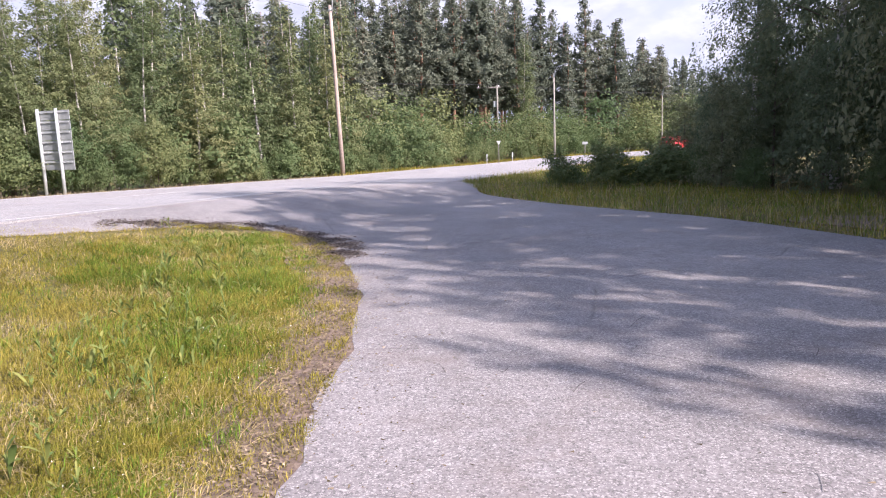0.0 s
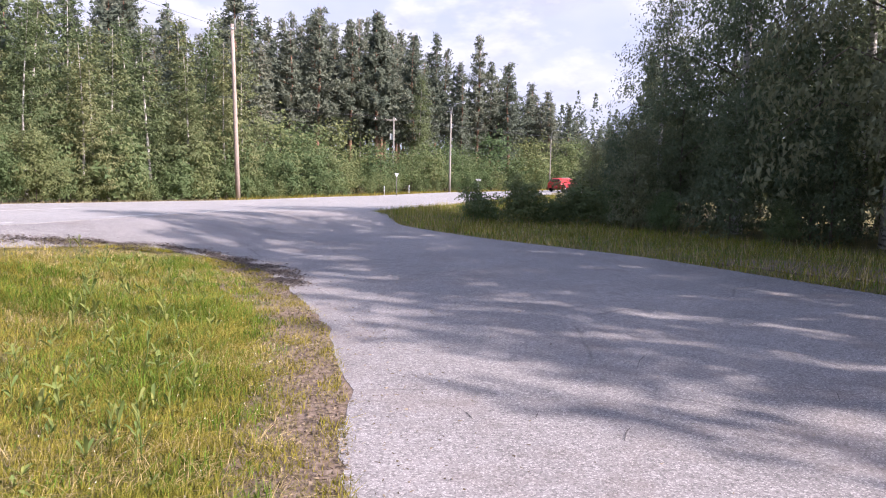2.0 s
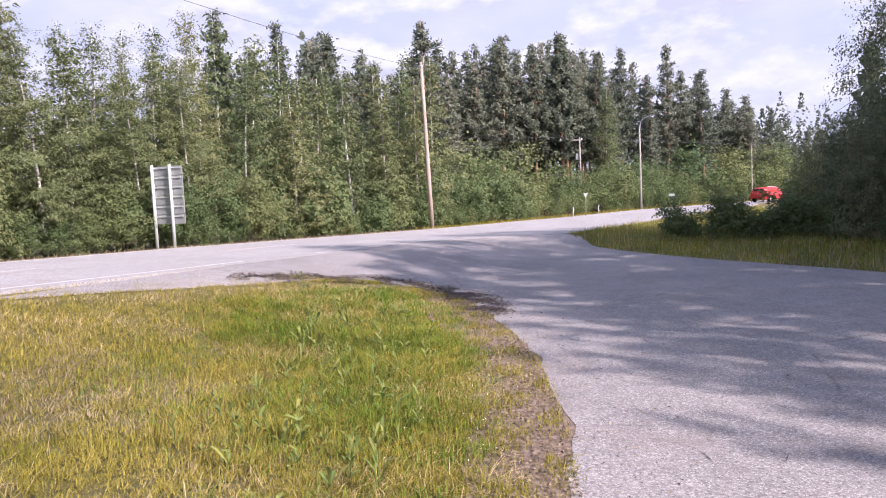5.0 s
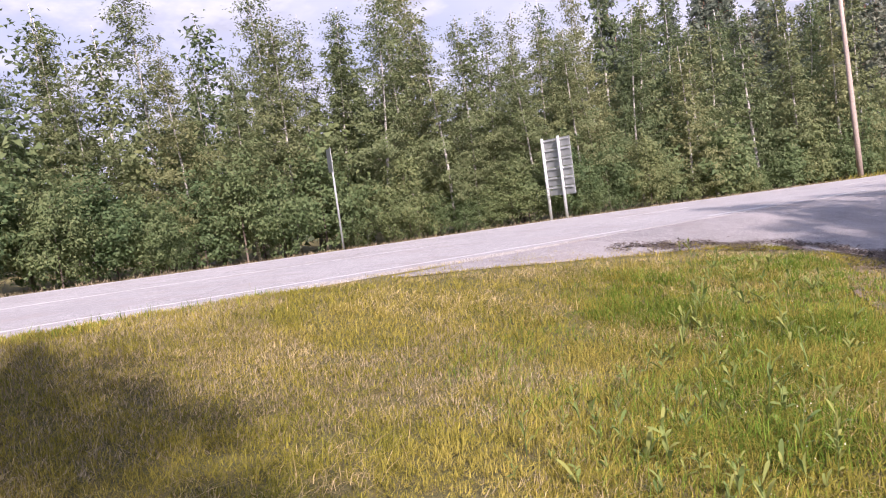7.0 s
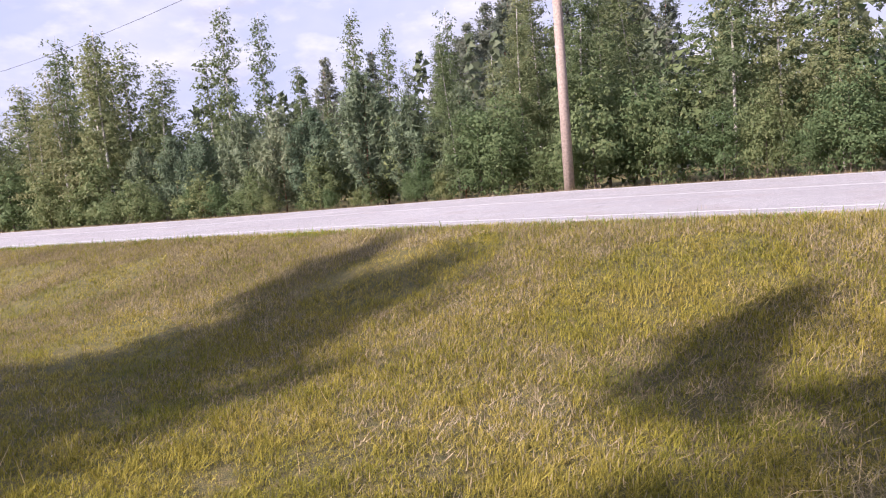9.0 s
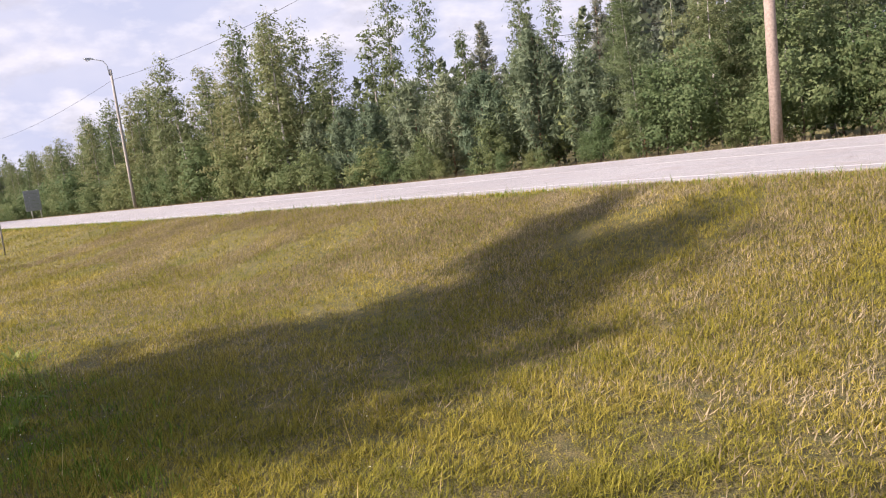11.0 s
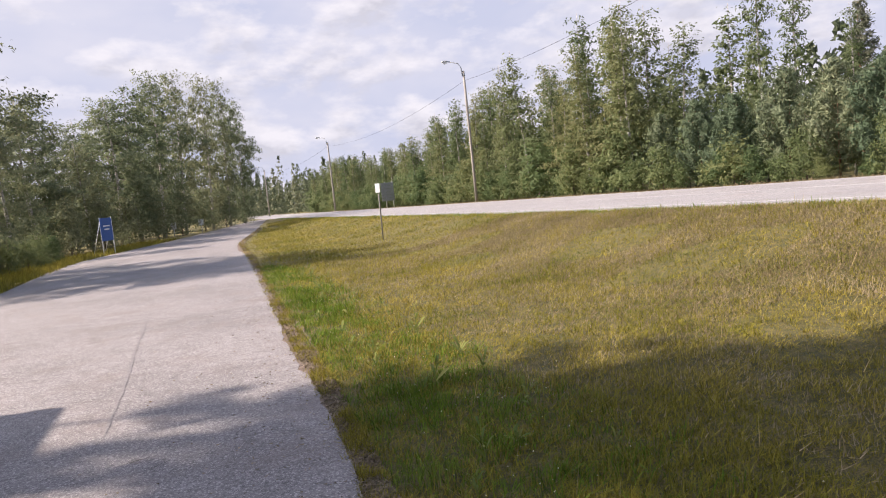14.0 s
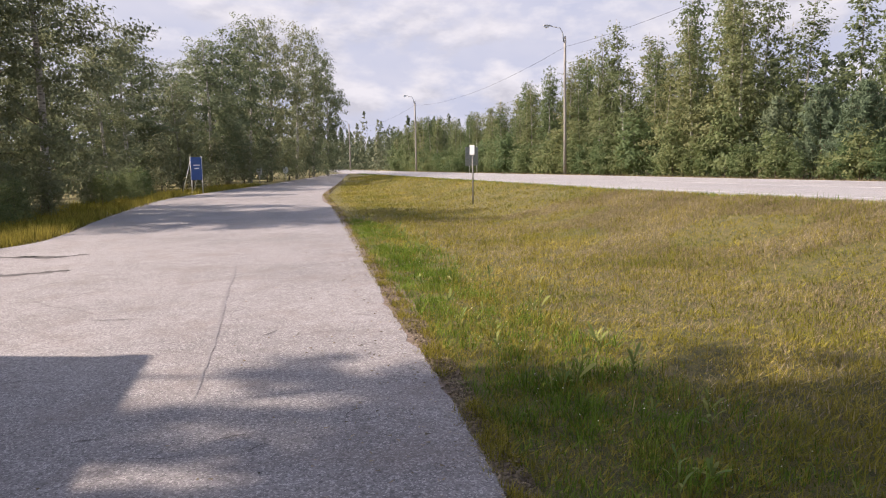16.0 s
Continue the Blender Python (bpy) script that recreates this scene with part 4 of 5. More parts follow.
tops = [(p[0], p[1], float(land(*p)) + h) for p, h in ((pA, 9.2), (pB, 9.0), (lE, 8.1), (lF, 8.2), (pG, 8.1))]
for a, b in zip(tops, tops[1:]):
    wire(a, b, 0.9)
for k in (-1.0, 0.0, 1.0):
    wire((6.6 + k, 73.87 + 0.14 * k, 6.95), (-30 + k, 45, 8.6), 0.8, 0.008)
    wire((6.6 + k, 73.87 + 0.14 * k, 6.95), (60 + k, 110, 7.0), 0.8, 0.008)
wire((-34, -12, 6.4), (-42, 12, 7.4), 0.5, 0.012)
wire((-34, -12, 6.1), (-42, 12, 7.1), 0.5, 0.012)


# ---- signs ----
def back_board(x, y, turn, z0, z1, width, label, rows=6):
    """A direction board seen from behind: two posts, stacked panels, clips."""
    z = float(land(x, y))
    t = thing("direction_board", label, "road sign", "direction boards", pose(x, y, z, 0, 0, turn))
    for k in (0.12, width * 0.66):
        p = part("post", tube("post", [(k, 0, -0.4), (k, 0, z1 + 0.03)], (0.055, 0.05), M_STEEL, 12), t, "pale galvanised post")
        part("cap", tube("cap", [(k, 0, z1 + 0.03), (k, 0, z1 + 0.05)], (0.055, 0.04), M_STEEL, 12), p)
    hgt = (z1 - z0) / rows
    for i in range(rows):
        b = part("panel", box("panel", (0, 0.07, z0 + i * hgt + 0.008), (width, 0.095, z0 + (i + 1) * hgt - 0.008), M_PANEL), t)
        part("rail", box("rail", (0.04, 0.045, z0 + (i + 0.72) * hgt), (width - 0.04, 0.07, z0 + (i + 0.86) * hgt), M_STEEL_DULL), b)
        for k in (0.12, width * 0.66):
            part("clip", box("clip", (k - 0.08, -0.02, z0 + (i + 0.74) * hgt), (k + 0.08, 0.05, z0 + (i + 0.84) * hgt), M_STEEL_DULL, 0.003), b)


TURN_N = math.degrees(math.atan2(N[1], N[0]))
x, y = road_xy(24.72, -0.92)
back_board(x, y, TURN_N, 0.85, 2.72, 1.3, "grey back of a road direction board on two pale posts")
x, y = road_xy(-61.6, -1.0)
back_board(x, y, TURN_N, 0.75, 2.5, 1.25, "dark grey back of a second direction board")


def post_sign(name, x, y, turn, h, r, plate, size, mat, label, post=M_STEEL, lean=0.0):
    t = thing(name, label, "road sign", "", pose(x, y, float(land(x, y)), lean, 0, turn))
    part("post", tube("post", [(0, 0, -0.3), (0, 0, h)], (r, r), post, 10), t)
    if plate == "triangle":
        bm = bmesh.new()
        w = size[0] / 2
        vs = [bm.verts.new(c) for c in ((-w, -0.045, h), (w, -0.045, h), (0, -0.045, h - size[1]))]
        fc = bm.faces.new(vs)
        ex = bmesh.ops.extrude_face_region(bm, geom=[fc])
        bmesh.ops.translate(bm, verts=[v for v in ex["geom"] if isinstance(v, bmesh.types.BMVert)], vec=(0, 0.012, 0))
        bmesh.ops.recalc_face_normals(bm, faces=bm.faces)
        part("plate", bm_mesh("plate", bm, mat), t)
    else:
        part("plate", box("plate", (-size[0] / 2, -r - 0.02, h - size[1]), (size[0] / 2, -r - 0.002, h), mat, 0.003), t)
        part("bracket", box("bracket", (-r - 0.01, -r - 0.004, h - size[1] * 0.6), (r + 0.01, r + 0.004, h - size[1] * 0.5), M_STEEL_DULL, 0.002), t)
    return t


x, y = road_xy(16.45, 0.04)
post_sign("road_sign", x, y, TURN_N - 17, 2.62, 0.026, "box", (0.6, 0.6), M_PANEL, "grey road sign on a thin post seen edge-on", M_PANEL)
post_sign("marker_sign", -13.05, -21.84, 118, 1.86, 0.024, "box", (0.17, 0.3), M_WHITE, "small white plate on a thin dark post in the meadow", M_POST, -1.0)
post_sign("yield_sign", 5.9, 55.6, 10, 1.75, 0.03, "triangle", (0.36, 0.32), M_STEEL, "pale back of a triangular sign at the bend", M_POST)
post_sign("mailbox_sign", 16.0, 72.2, -12, 1.35, 0.04, "box", (0.5, 0.24), M_STEEL, "small white box on a post beside the bend", M_POST)
for s, o in ((62, 4.4), (66, 5.6)):
    x, y = road_xy(s, o)
    post_sign("marker_post", x, y, 20, 0.75, 0.03, "box", (0.06, 0.16), M_STEEL, "short pale roadside marker post", M_STEEL)
# blue board on a braced frame
t = thing("blue_sign", "blue notice board on a braced white frame", "sign", "", pose(-8.9, -41.6, 0.0, 0, 0, 196) @ Matrix.Diagonal((0.72, 0.8, 0.74, 1)))
for k in (-0.42, 0.42):
    part("post", tube("post", [(k, 0, -0.3), (k, 0, 2.6)], (0.035, 0.035), M_WHITE, 8), t)
    part("brace", tube("brace", [(k, 0.02, 2.3), (k, 1.3, 0.0)], (0.025, 0.025), M_WHITE, 8), t)
pn = part("panel", box("panel", (-0.46, -0.06, 0.95), (0.4, -0.03, 2.55), M_BLUE), t, "deep blue panel")
for k, (w, zz) in enumerate(((0.5, 1.95), (0.36, 1.72))):
    part("text_bar", box("text_bar", (-w / 2, -0.066, zz), (w / 2, -0.0605, zz + 0.08), M_WHITE, 0), pn)
for x, y in ((-16.2, -54.4), (-20.2, -60.2)):
    post_sign("notice_plate", x, y, 150, 1.15, 0.03, "box", (0.4, 0.5), M_WHITE, "white notice plate at the tree line")


# ---- red estate car ----
def car(x, y, z, turn):
    t = thing("car", "red estate car on the main road at the bend", "car", "", pose(x, y, z, 0, 0, turn))

    def hull(name, rings, mat):
        bm = bmesh.new()
        rows = [[bm.verts.new(p) for p in ring] for ring in rings]
        for a, b in zip(rows, rows[1:]):
            for i in range(len(a) - 1):
                bm.faces.new((a[i], a[i + 1], b[i + 1], b[i]))
        bm.faces.new(rows[0])
        bm.faces.new(list(reversed(rows[-1])))
        bmesh.ops.recalc_face_normals(bm, faces=bm.faces)
        bmesh.ops.bevel(bm, geom=bm.edges[:], offset=0.035, segments=2, affect="EDGES")
        return bm_mesh(name, bm, mat, True)

    def ring(xx, w, lo, hi, tuck):
        return [(xx, -w, lo), (xx, -w - 0.03, (lo + hi) / 2), (xx, -w + tuck, hi), (xx, w - tuck, hi), (xx, w + 0.03, (lo + hi) / 2), (xx, w, lo), (xx, -w, lo)][:-1]

    body = part("body", hull("body", [ring(-2.2, 0.74, 0.42, 0.92, 0.08), ring(-2.05, 0.84, 0.28, 0.98, 0.06), ring(-1.0, 0.87, 0.24, 0.96, 0.05), ring(0.9, 0.87, 0.24, 0.95, 0.05), ring(1.5, 0.85, 0.26, 0.90, 0.08), ring(2.1, 0.76, 0.34, 0.74, 0.1), ring(2.22, 0.62, 0.42, 0.62, 0.06)], M_RED), t)
    cab = part("cabin", hull("cabin", [ring(-2.08, 0.72, 0.95, 1.02, 0.05), ring(-1.75, 0.74, 0.94, 1.42, 0.14), ring(0.1, 0.74, 0.94, 1.46, 0.14), ring(0.55, 0.74, 0.93, 1.36, 0.16), ring(1.2, 0.72, 0.92, 0.95, 0.05)], M_RED), t)
    for sd in (-1, 1):
        for a, b in ((-1.65, -0.75), (-0.68, 0.0), (0.06, 0.62)):
            part("side_window", box("side_window", (a, sd * 0.705 - 0.02, 1.0), (b, sd * 0.705 + 0.02, 1.3), M_GLASS_DARK, 0.01), cab)
        part("rear_lamp", box("rear_lamp", (-2.21, sd * 0.62 - 0.1, 0.75), (-2.1, sd * 0.62 + 0.1, 0.95), M_RED, 0.01), body)
        part("headlight", box("headlight", (2.0, sd * 0.6 - 0.12, 0.6), (2.16, sd * 0.6 + 0.12, 0.72), M_WHITE, 0.02), body)
        part("mirror", box("mirror", (0.6, sd * 0.93 - 0.07, 0.98), (0.72, sd * 0.93 + 0.07, 1.1), M_RED, 0.02), body)
        for xx in (-1.35, 1.35):
            w = part("wheel", tube("wheel", [(xx, sd * 0.9, 0.31), (xx, sd * 0.86, 0.31), (xx, sd * 0.7, 0.31)], (0.27, 0.31, 0.31), M_RUBBER, 16), t)
            part("rim", tube("rim", [(xx, sd * 0.885, 0.31), (xx, sd * 0.905, 0.31)], (0.2, 0.17), M_STEEL, 12), w)
    part("rear_window", box("rear_window", (-2.0, -0.55, 1.03), (-1.93, 0.55, 1.32), M_GLASS_DARK, 0.01), cab)
    part("windscreen", box("windscreen", (0.82, -0.56, 1.0), (0.9, 0.56, 1.22), M_GLASS_DARK, 0.01), cab)
    part("roof_rail", box("roof_rail", (-1.6, -0.62, 1.46), (0.2, -0.58, 1.5), M_STEEL, 0.005), cab)
    return t


# ---- small building out of view whose shadow falls on the asphalt ----
c = Vector((2.35, -11.25))
t = thing("small_building", "small flat-roofed building beside the yard", "building", "", pose(c.x, c.y, 0, 0, 0, math.degrees(math.atan2(U[1], U[0]))))
part("wall", box("wall", (0.05, -4.2, 0), (8.0, -0.05, 3.2), plain("wall_boards", (0.42, 0.36, 0.28), 0.8, spread=0.15, scale=3), 0.02), t)
part("roof", box("roof", (0, -4.3, 3.2), (8.1, 0, 3.4), M_STEEL_DULL, 0.02), t)


# ---- grass, weeds and litter ----
def blade_mesh(name, x, y, height, width, mat, g, lean=0.35, base=None, bent=False):
    """Grass blades, rooted on the land: single pointed ones, or bent ones with a middle joint."""
    n = len(x)
    z = land(x, y) + (0.0 if base is None else base)
    t = g.uniform(0, 2 * np.pi, n)
    d = np.stack([np.cos(t), np.sin(t), np.zeros(n)], -1)
    sdir = np.stack([-np.sin(t + 0.6), np.cos(t + 0.6), np.zeros(n)], -1)
    root = np.stack([x, y, z - 0.01], -1)
    hgt = height[:, None]
    ln = (np.abs(g.normal(size=n)) * lean)[:, None]
    w = width[:, None]
    up = np.array((0, 0, 1.0))
    mid = root + up * hgt * 0.55 + d * hgt * ln * 0.35
    tip = root + up * hgt * (1 - 0.25 * np.minimum(ln, 1.2)) + d * hgt * ln
    if not bent:
        v = np.stack([root - sdir * w / 2, root + sdir * w / 2, tip], 1).reshape(-1, 3)
        me = bpy.data.meshes.new(name)
        me.vertices.add(3 * n)
        me.loops.add(3 * n)
        me.polygons.add(n)
        me.vertices.foreach_set("co", v.ravel())
        me.loops.foreach_set("vertex_index", np.arange(3 * n, dtype=np.int32))
        me.polygons.foreach_set("loop_start", np.arange(0, 3 * n, 3, dtype=np.int32))
        me.materials.append(mat)
        me.update(calc_edges=True)
        return me
    v = np.stack([root - sdir * w / 2, root + sdir * w / 2, mid + sdir * w * 0.42, mid - sdir * w * 0.42, tip], 1).reshape(-1, 3)
    b = np.arange(n) * 5
    loops = np.stack([b, b + 1, b + 2, b + 3, b + 3, b + 2, b + 4], -1).ravel().astype(np.int32)
    starts = np.stack([np.arange(n) * 7, np.arange(n) * 7 + 4], -1).ravel().astype(np.int32)
    me = bpy.data.meshes.new(name)
    me.vertices.add(5 * n)
    me.loops.add(7 * n)
    me.polygons.add(2 * n)
    me.vertices.foreach_set("co", v.ravel())
    me.loops.foreach_set("vertex_index", loops)
    me.polygons.foreach_set("loop_start", starts)
    me.materials.append(mat)
    me.update(calc_edges=True)
    return me


def scatter(poly, n, box_, g, density=None):
    x, y = g.uniform(box_[0], box_[1], n), g.uniform(box_[2], box_[3], n)
    keep = inside(poly, x, y)
    if density is not None:
        keep &= g.uniform(0, 1, n) < density(x, y)
    return x[keep], y[keep]


def stuff(name, me, label, category="grass"):
    return tagged(new(name, me), label, category, kind="stuff")


def edge_distance(x, y):
    """Metres from the side road's meadow edge."""
    p = np.array(EDGE_L)
    best = np.full(x.shape, 1e9)
    for a, b in zip(p[:-1], p[1:]):
        e = b - a
        k = np.clip(((x - a[0]) * e[0] + (y - a[1]) * e[1]) / (e @ e), 0, 1)
        best = np.minimum(best, np.hypot(x - a[0] - k * e[0], y - a[1] - k * e[1]))
    return best


g = np.random.default_rng(21)
patchy = lambda x, y: 0.55 + 0.45 * np.sin(x * 1.1 + 2 * np.sin(y * 0.6)) * np.sin(y * 0.9 + 1.7 * np.sin(x * 0.45))
# meadow: fine dense blades round the walk, coarser and sparser with distance
n = 2450000
t = g.uniform(0.5 * np.pi, 1.5 * np.pi, n)
r = 68 * g.uniform(0.0, 1, n) ** 2
x, y = r * np.cos(t), 1.0 + r * np.sin(t)
tuft = lambda x, y, k: np.sin(x * k + 1.9 * np.sin(y * k * 0.7 + 0.5)) * np.sin(y * k * 1.1 + 2.1 * np.sin(x * k * 0.6))
rough = 0.5 * tuft(x, y, 14.0) + 0.5 * tuft(x + 3.1, y - 1.7, 5.2)
keep = inside(LAWN, x, y) & (g.uniform(0, 1, n) < 0.68 + 0.25 * patchy(x, y) + 0.32 * rough)
keep &= edge_distance(x, y) > 0.3 + g.uniform(0, 0.5, n)
x, y, r, rough = x[keep], y[keep], r[keep], rough[keep]
stuff("meadow_grass", blade_mesh("meadow_grass", x, y, g.uniform(0.02, 0.07, len(x)) * (0.6 + 0.5 * patchy(x, y) + 0.8 * rough) * (1 + r / 70), g.uniform(0.0032, 0.0068, len(x)) * (1 + r / 10), M_GRASS, g, 1.05), "short dry yellow-green meadow grass")
n = 250000
s = g.uniform(-14, 12, n)
o = 8.55 + np.abs(g.normal(size=n)) * 3.2
x, y = road_xy(s, o)
keep = inside(LAWN, x, y) & (edge_distance(x, y) > 1.5) & (np.sin(x * 1.3 + 1.1 * np.sin(y * 0.8)) * np.sin(y * 1.1) > -0.35)
x, y = x[keep], y[keep]
stuff("dry_bank_grass", blade_mesh("dry_bank_grass", x, y, g.uniform(0.02, 0.075, len(x)), g.uniform(0.005, 0.011, len(x)), M_DRY, g, 1.0), "parched pale grass on the road bank")
# seed stalks
x, y = scatter(LAWN, 7000, (-30, 0.5, -40, 13.5), g)
keep = edge_distance(x, y) > 0.8
x, y = x[keep], y[keep]
stuff("seed_stalks", blade_mesh("seed_stalks", x, y, g.uniform(0.1, 0.26, len(x)), g.uniform(0.004, 0.007, len(x)), M_STRAW, g, 0.45), "pale dry seed stalks standing in the meadow")
# lush strip along the side road
x, y = scatter(LAWN, 800000, (-8, 0.5, -20, 13.5), g)
d = edge_distance(x, y)
strip = np.interp(y, (-20, -9, -4, 1, 3.5, 6, 9, 12.5), (1.1, 1.6, 2.0, 0.7, 1.4, 2.6, 3.2, 2.8))
keep = ((x > -3.6) | (y < 5)) & (d > np.interp(y, (-20, 0, 4), (0.12, 0.12, 0.35)) + g.uniform(0, 1, len(x)) ** 2 * 0.5) & (d < strip * g.uniform(0.35, 1.0, len(x))) & (g.uniform(0, 1, len(x)) < np.interp(y, (2, 5), (0.62, 0.45)) + 0.6 * tuft(x, y, 4.5))
x, y = x[keep], y[keep]
stuff("lush_grass", blade_mesh("lush_grass", x, y, g.uniform(0.035, 0.13, len(x)) * np.interp(y, (2, 6), (1.0, 0.9)) * (0.75 + 0.6 * tuft(x, y, 6.0)), g.uniform(0.004, 0.008, len(x)), M_GREEN, g, 0.85, None, True), "fresh green grass along the side road")
# long tangled grass in the corner of the meadow
x, y = scatter(LAWN, 460000, (-6.5, 0.5, 1.8, 13.2), g)
d = edge_distance(x, y)
wild = tuft(x, y, 2.1) + 0.6 * tuft(x + 5.0, y + 2.0, 5.5)
keep = (x > -3.4 - 0.8 * g.uniform(0, 1, len(x))) & (d > 0.45 + g.uniform(0, 0.5, len(x))) & (g.uniform(0, 1, len(x)) < 0.55 + 0.4 * wild) & (d < np.interp(y, (1.8, 4.5, 8), (0.8, 2.6, 5.0)) * g.uniform(0.2, 1.0, len(x)))
x, y, wild = x[keep], y[keep], wild[keep]
tall = (0.035 + 0.105 * g.uniform(0, 1, len(x)) ** 1.8) * (1 + 0.5 * wild)
green = g.uniform(0, 1, len(x)) < 0.32 + 0.3 * tuft(x - 2.0, y, 1.3)
stuff("long_grass", blade_mesh("long_grass", x[green], y[green], tall[green], g.uniform(0.003, 0.0065, green.sum()), M_GREEN, g, 1.5, None, True), "long tangled green grass in the meadow corner")
stuff("long_grass", blade_mesh("long_grass", x[~green], y[~green], tall[~green] * 0.9, g.uniform(0.003, 0.006, (~green).sum()), M_GRASS, g, 1.7, None, True), "long tangled yellowing grass in the meadow corner")
# withered blades lying flat between the living ones
x, y = scatter(LAWN, 90000, (-6.5, 0.5, 1.8, 13.2), g)
keep = (edge_distance(x, y) > 0.3) & (tuft(x + 3.0, y - 1.0, 1.7) + 0.5 * tuft(x, y, 4.4) > 0.35 + 0.5 * g.uniform(-1, 1, len(x)))
x, y = x[keep], y[keep]
stuff("dead_grass", blade_mesh("dead_grass", x, y, g.uniform(0.035, 0.085, len(x)), g.uniform(0.003, 0.006, len(x)), M_STRAW, g, 2.6, None, True), "withered straw lying in the meadow corner")
# short rough grass where the bank runs out at the junction
n = 40000
s = g.uniform(4, 17, n)
x, y = road_xy(s, 8.5 + 3.2 * g.uniform(0, 1, n) ** 1.5)
keep = inside(LAWN, x, y)
x, y = x[keep], y[keep]
stuff("corner_grass", blade_mesh("corner_grass", x, y, g.uniform(0.02, 0.085, len(x)) * (0.8 + 0.4 * tuft(x, y, 4.0)), g.uniform(0.006, 0.013, len(x)), M_GRASS, g, 0.9), "short rough grass beside the junction")
# tall grass on the crest of the bank
n = 16000
s = g.uniform(-75, 11, n)
x, y = road_xy(s, 8.5 + np.abs(g.normal(size=n)) * 0.28)
stuff("bank_grass", blade_mesh("bank_grass", x, y, 0.03 + 0.13 * g.uniform(0, 1, n) ** 3, g.uniform(0.006, 0.013, n), M_GREEN, g, 0.5), "taller green grass on the road bank")
# sparse tufts in the gravel edge
n = 46000
k = g.uniform(0, 1, n)
p, q = np.array(VERGE), np.array(VERGE_OUT)
i = g.uniform(0, len(p) - 1.001, n)
i0 = i.astype(int)
fr = (i - i0)[:, None]
pp = (p[i0] * (1 - fr) + p[i0 + 1] * fr) * (1 - k[:, None]) + (q[i0] * (1 - fr) + q[i0 + 1] * fr) * k[:, None]
keep = (np.sin(pp[:, 0] * 9) * np.sin(pp[:, 1] * 7) > -0.1 + 0.5 * (1 - k))
pp = pp[keep]
stuff("verge_tufts", blade_mesh("verge_tufts", pp[:, 0], pp[:, 1], g.uniform(0.02, 0.09, len(pp)), g.uniform(0.006, 0.012, len(pp)), M_GRASS, g, 0.9, 0.005), "sparse trodden tufts in the gravel edge")
n = 27000
k = g.uniform(0, 1, n)
i = g.uniform(0, len(p) - 1.001, n)
i0 = i.astype(int)
fr = (i - i0)[:, None]
pp = (p[i0] * (1 - fr) + p[i0 + 1] * fr) * (1 - k[:, None]) + (q[i0] * (1 - fr) + q[i0 + 1] * fr) * k[:, None]
c3 = np.column_stack([pp, land(pp[:, 0], pp[:, 1]) + 0.014])
way = g.normal(size=(n, 3)) * np.array((1, 1, 0.15))
M_LITTER = grass_mat("leaf_litter", ((0.12, 0.09, 0.06), (0.21, 0.165, 0.115), (0.33, 0.28, 0.21)), 0.05)
stuff("leaf_litter", leaf_mesh("leaf_litter", c3, way, g.uniform(0.012, 0.036, n), g.uniform(0.008, 0.02, n), M_LITTER, g), "dry leaves and grit along the asphalt edge", "litter")
# dark soil over the asphalt at the corner, partly tree shadow painted in
n = 16000
p_ = np.array([(-4.4, 11.5), (-3.3, 12.4), (-2.2, 12.95), (-1.25, 12.5), (-0.62, 11.4), (-0.36, 10.2), (-0.08, 8.6)])
i = g.uniform(0, len(p_) - 1.001, n) ** 0.9
i0 = i.astype(int)
fr = (i - i0)[:, None]
pp = p_[i0] * (1 - fr) + p_[i0 + 1] * fr + g.normal(size=(n, 2)) * np.interp(i, (0, 2, 6), (0.16, 0.22, 0.14))[:, None]
keep = tuft(pp[:, 0], pp[:, 1], 5.0) > g.uniform(-0.8, 0.5, n)
pp = pp[keep]
n = len(pp)
c3 = np.column_stack([pp, land(pp[:, 0], pp[:, 1]) + 0.0175])
stuff("shaded_soil_crumbs", leaf_mesh("shaded_soil_crumbs", c3, g.normal(size=(n, 3)) * np.array((1, 1, 0.1)), g.uniform(0.015, 0.055, n), g.uniform(0.015, 0.045, n), M_SOIL_SHADE, g, unit(np.array((0, 0, 1.0)) + 0.2 * g.normal(size=(n, 3)))), "crumbled soil at the corner of the meadow with tree shade painted in", "soil")
# crumbs, leaves and twigs blown onto the asphalt along its edge
n = 1900
p = np.array(EDGE_L[3:17])
i = g.uniform(0, len(p) - 1.001, n)
i0 = i.astype(int)
fr = (i - i0)[:, None]
pp = p[i0] * (1 - fr) + p[i0 + 1] * fr
pp[:, 0] += np.abs(g.normal(size=n)) * 0.35 + 0.3 * g.uniform(0, 1, n) ** 6 * 8
c3 = np.column_stack([pp, land(pp[:, 0], pp[:, 1]) + 0.016])
way = g.normal(size=(n, 3)) * np.array((1, 1, 0.12))
stuff("road_litter", leaf_mesh("road_litter", c3, way, g.uniform(0.01, 0.038, n), g.uniform(0.005, 0.014, n), M_LITTER, g), "dry leaf crumbs and twigs strewn on the asphalt", "litter")
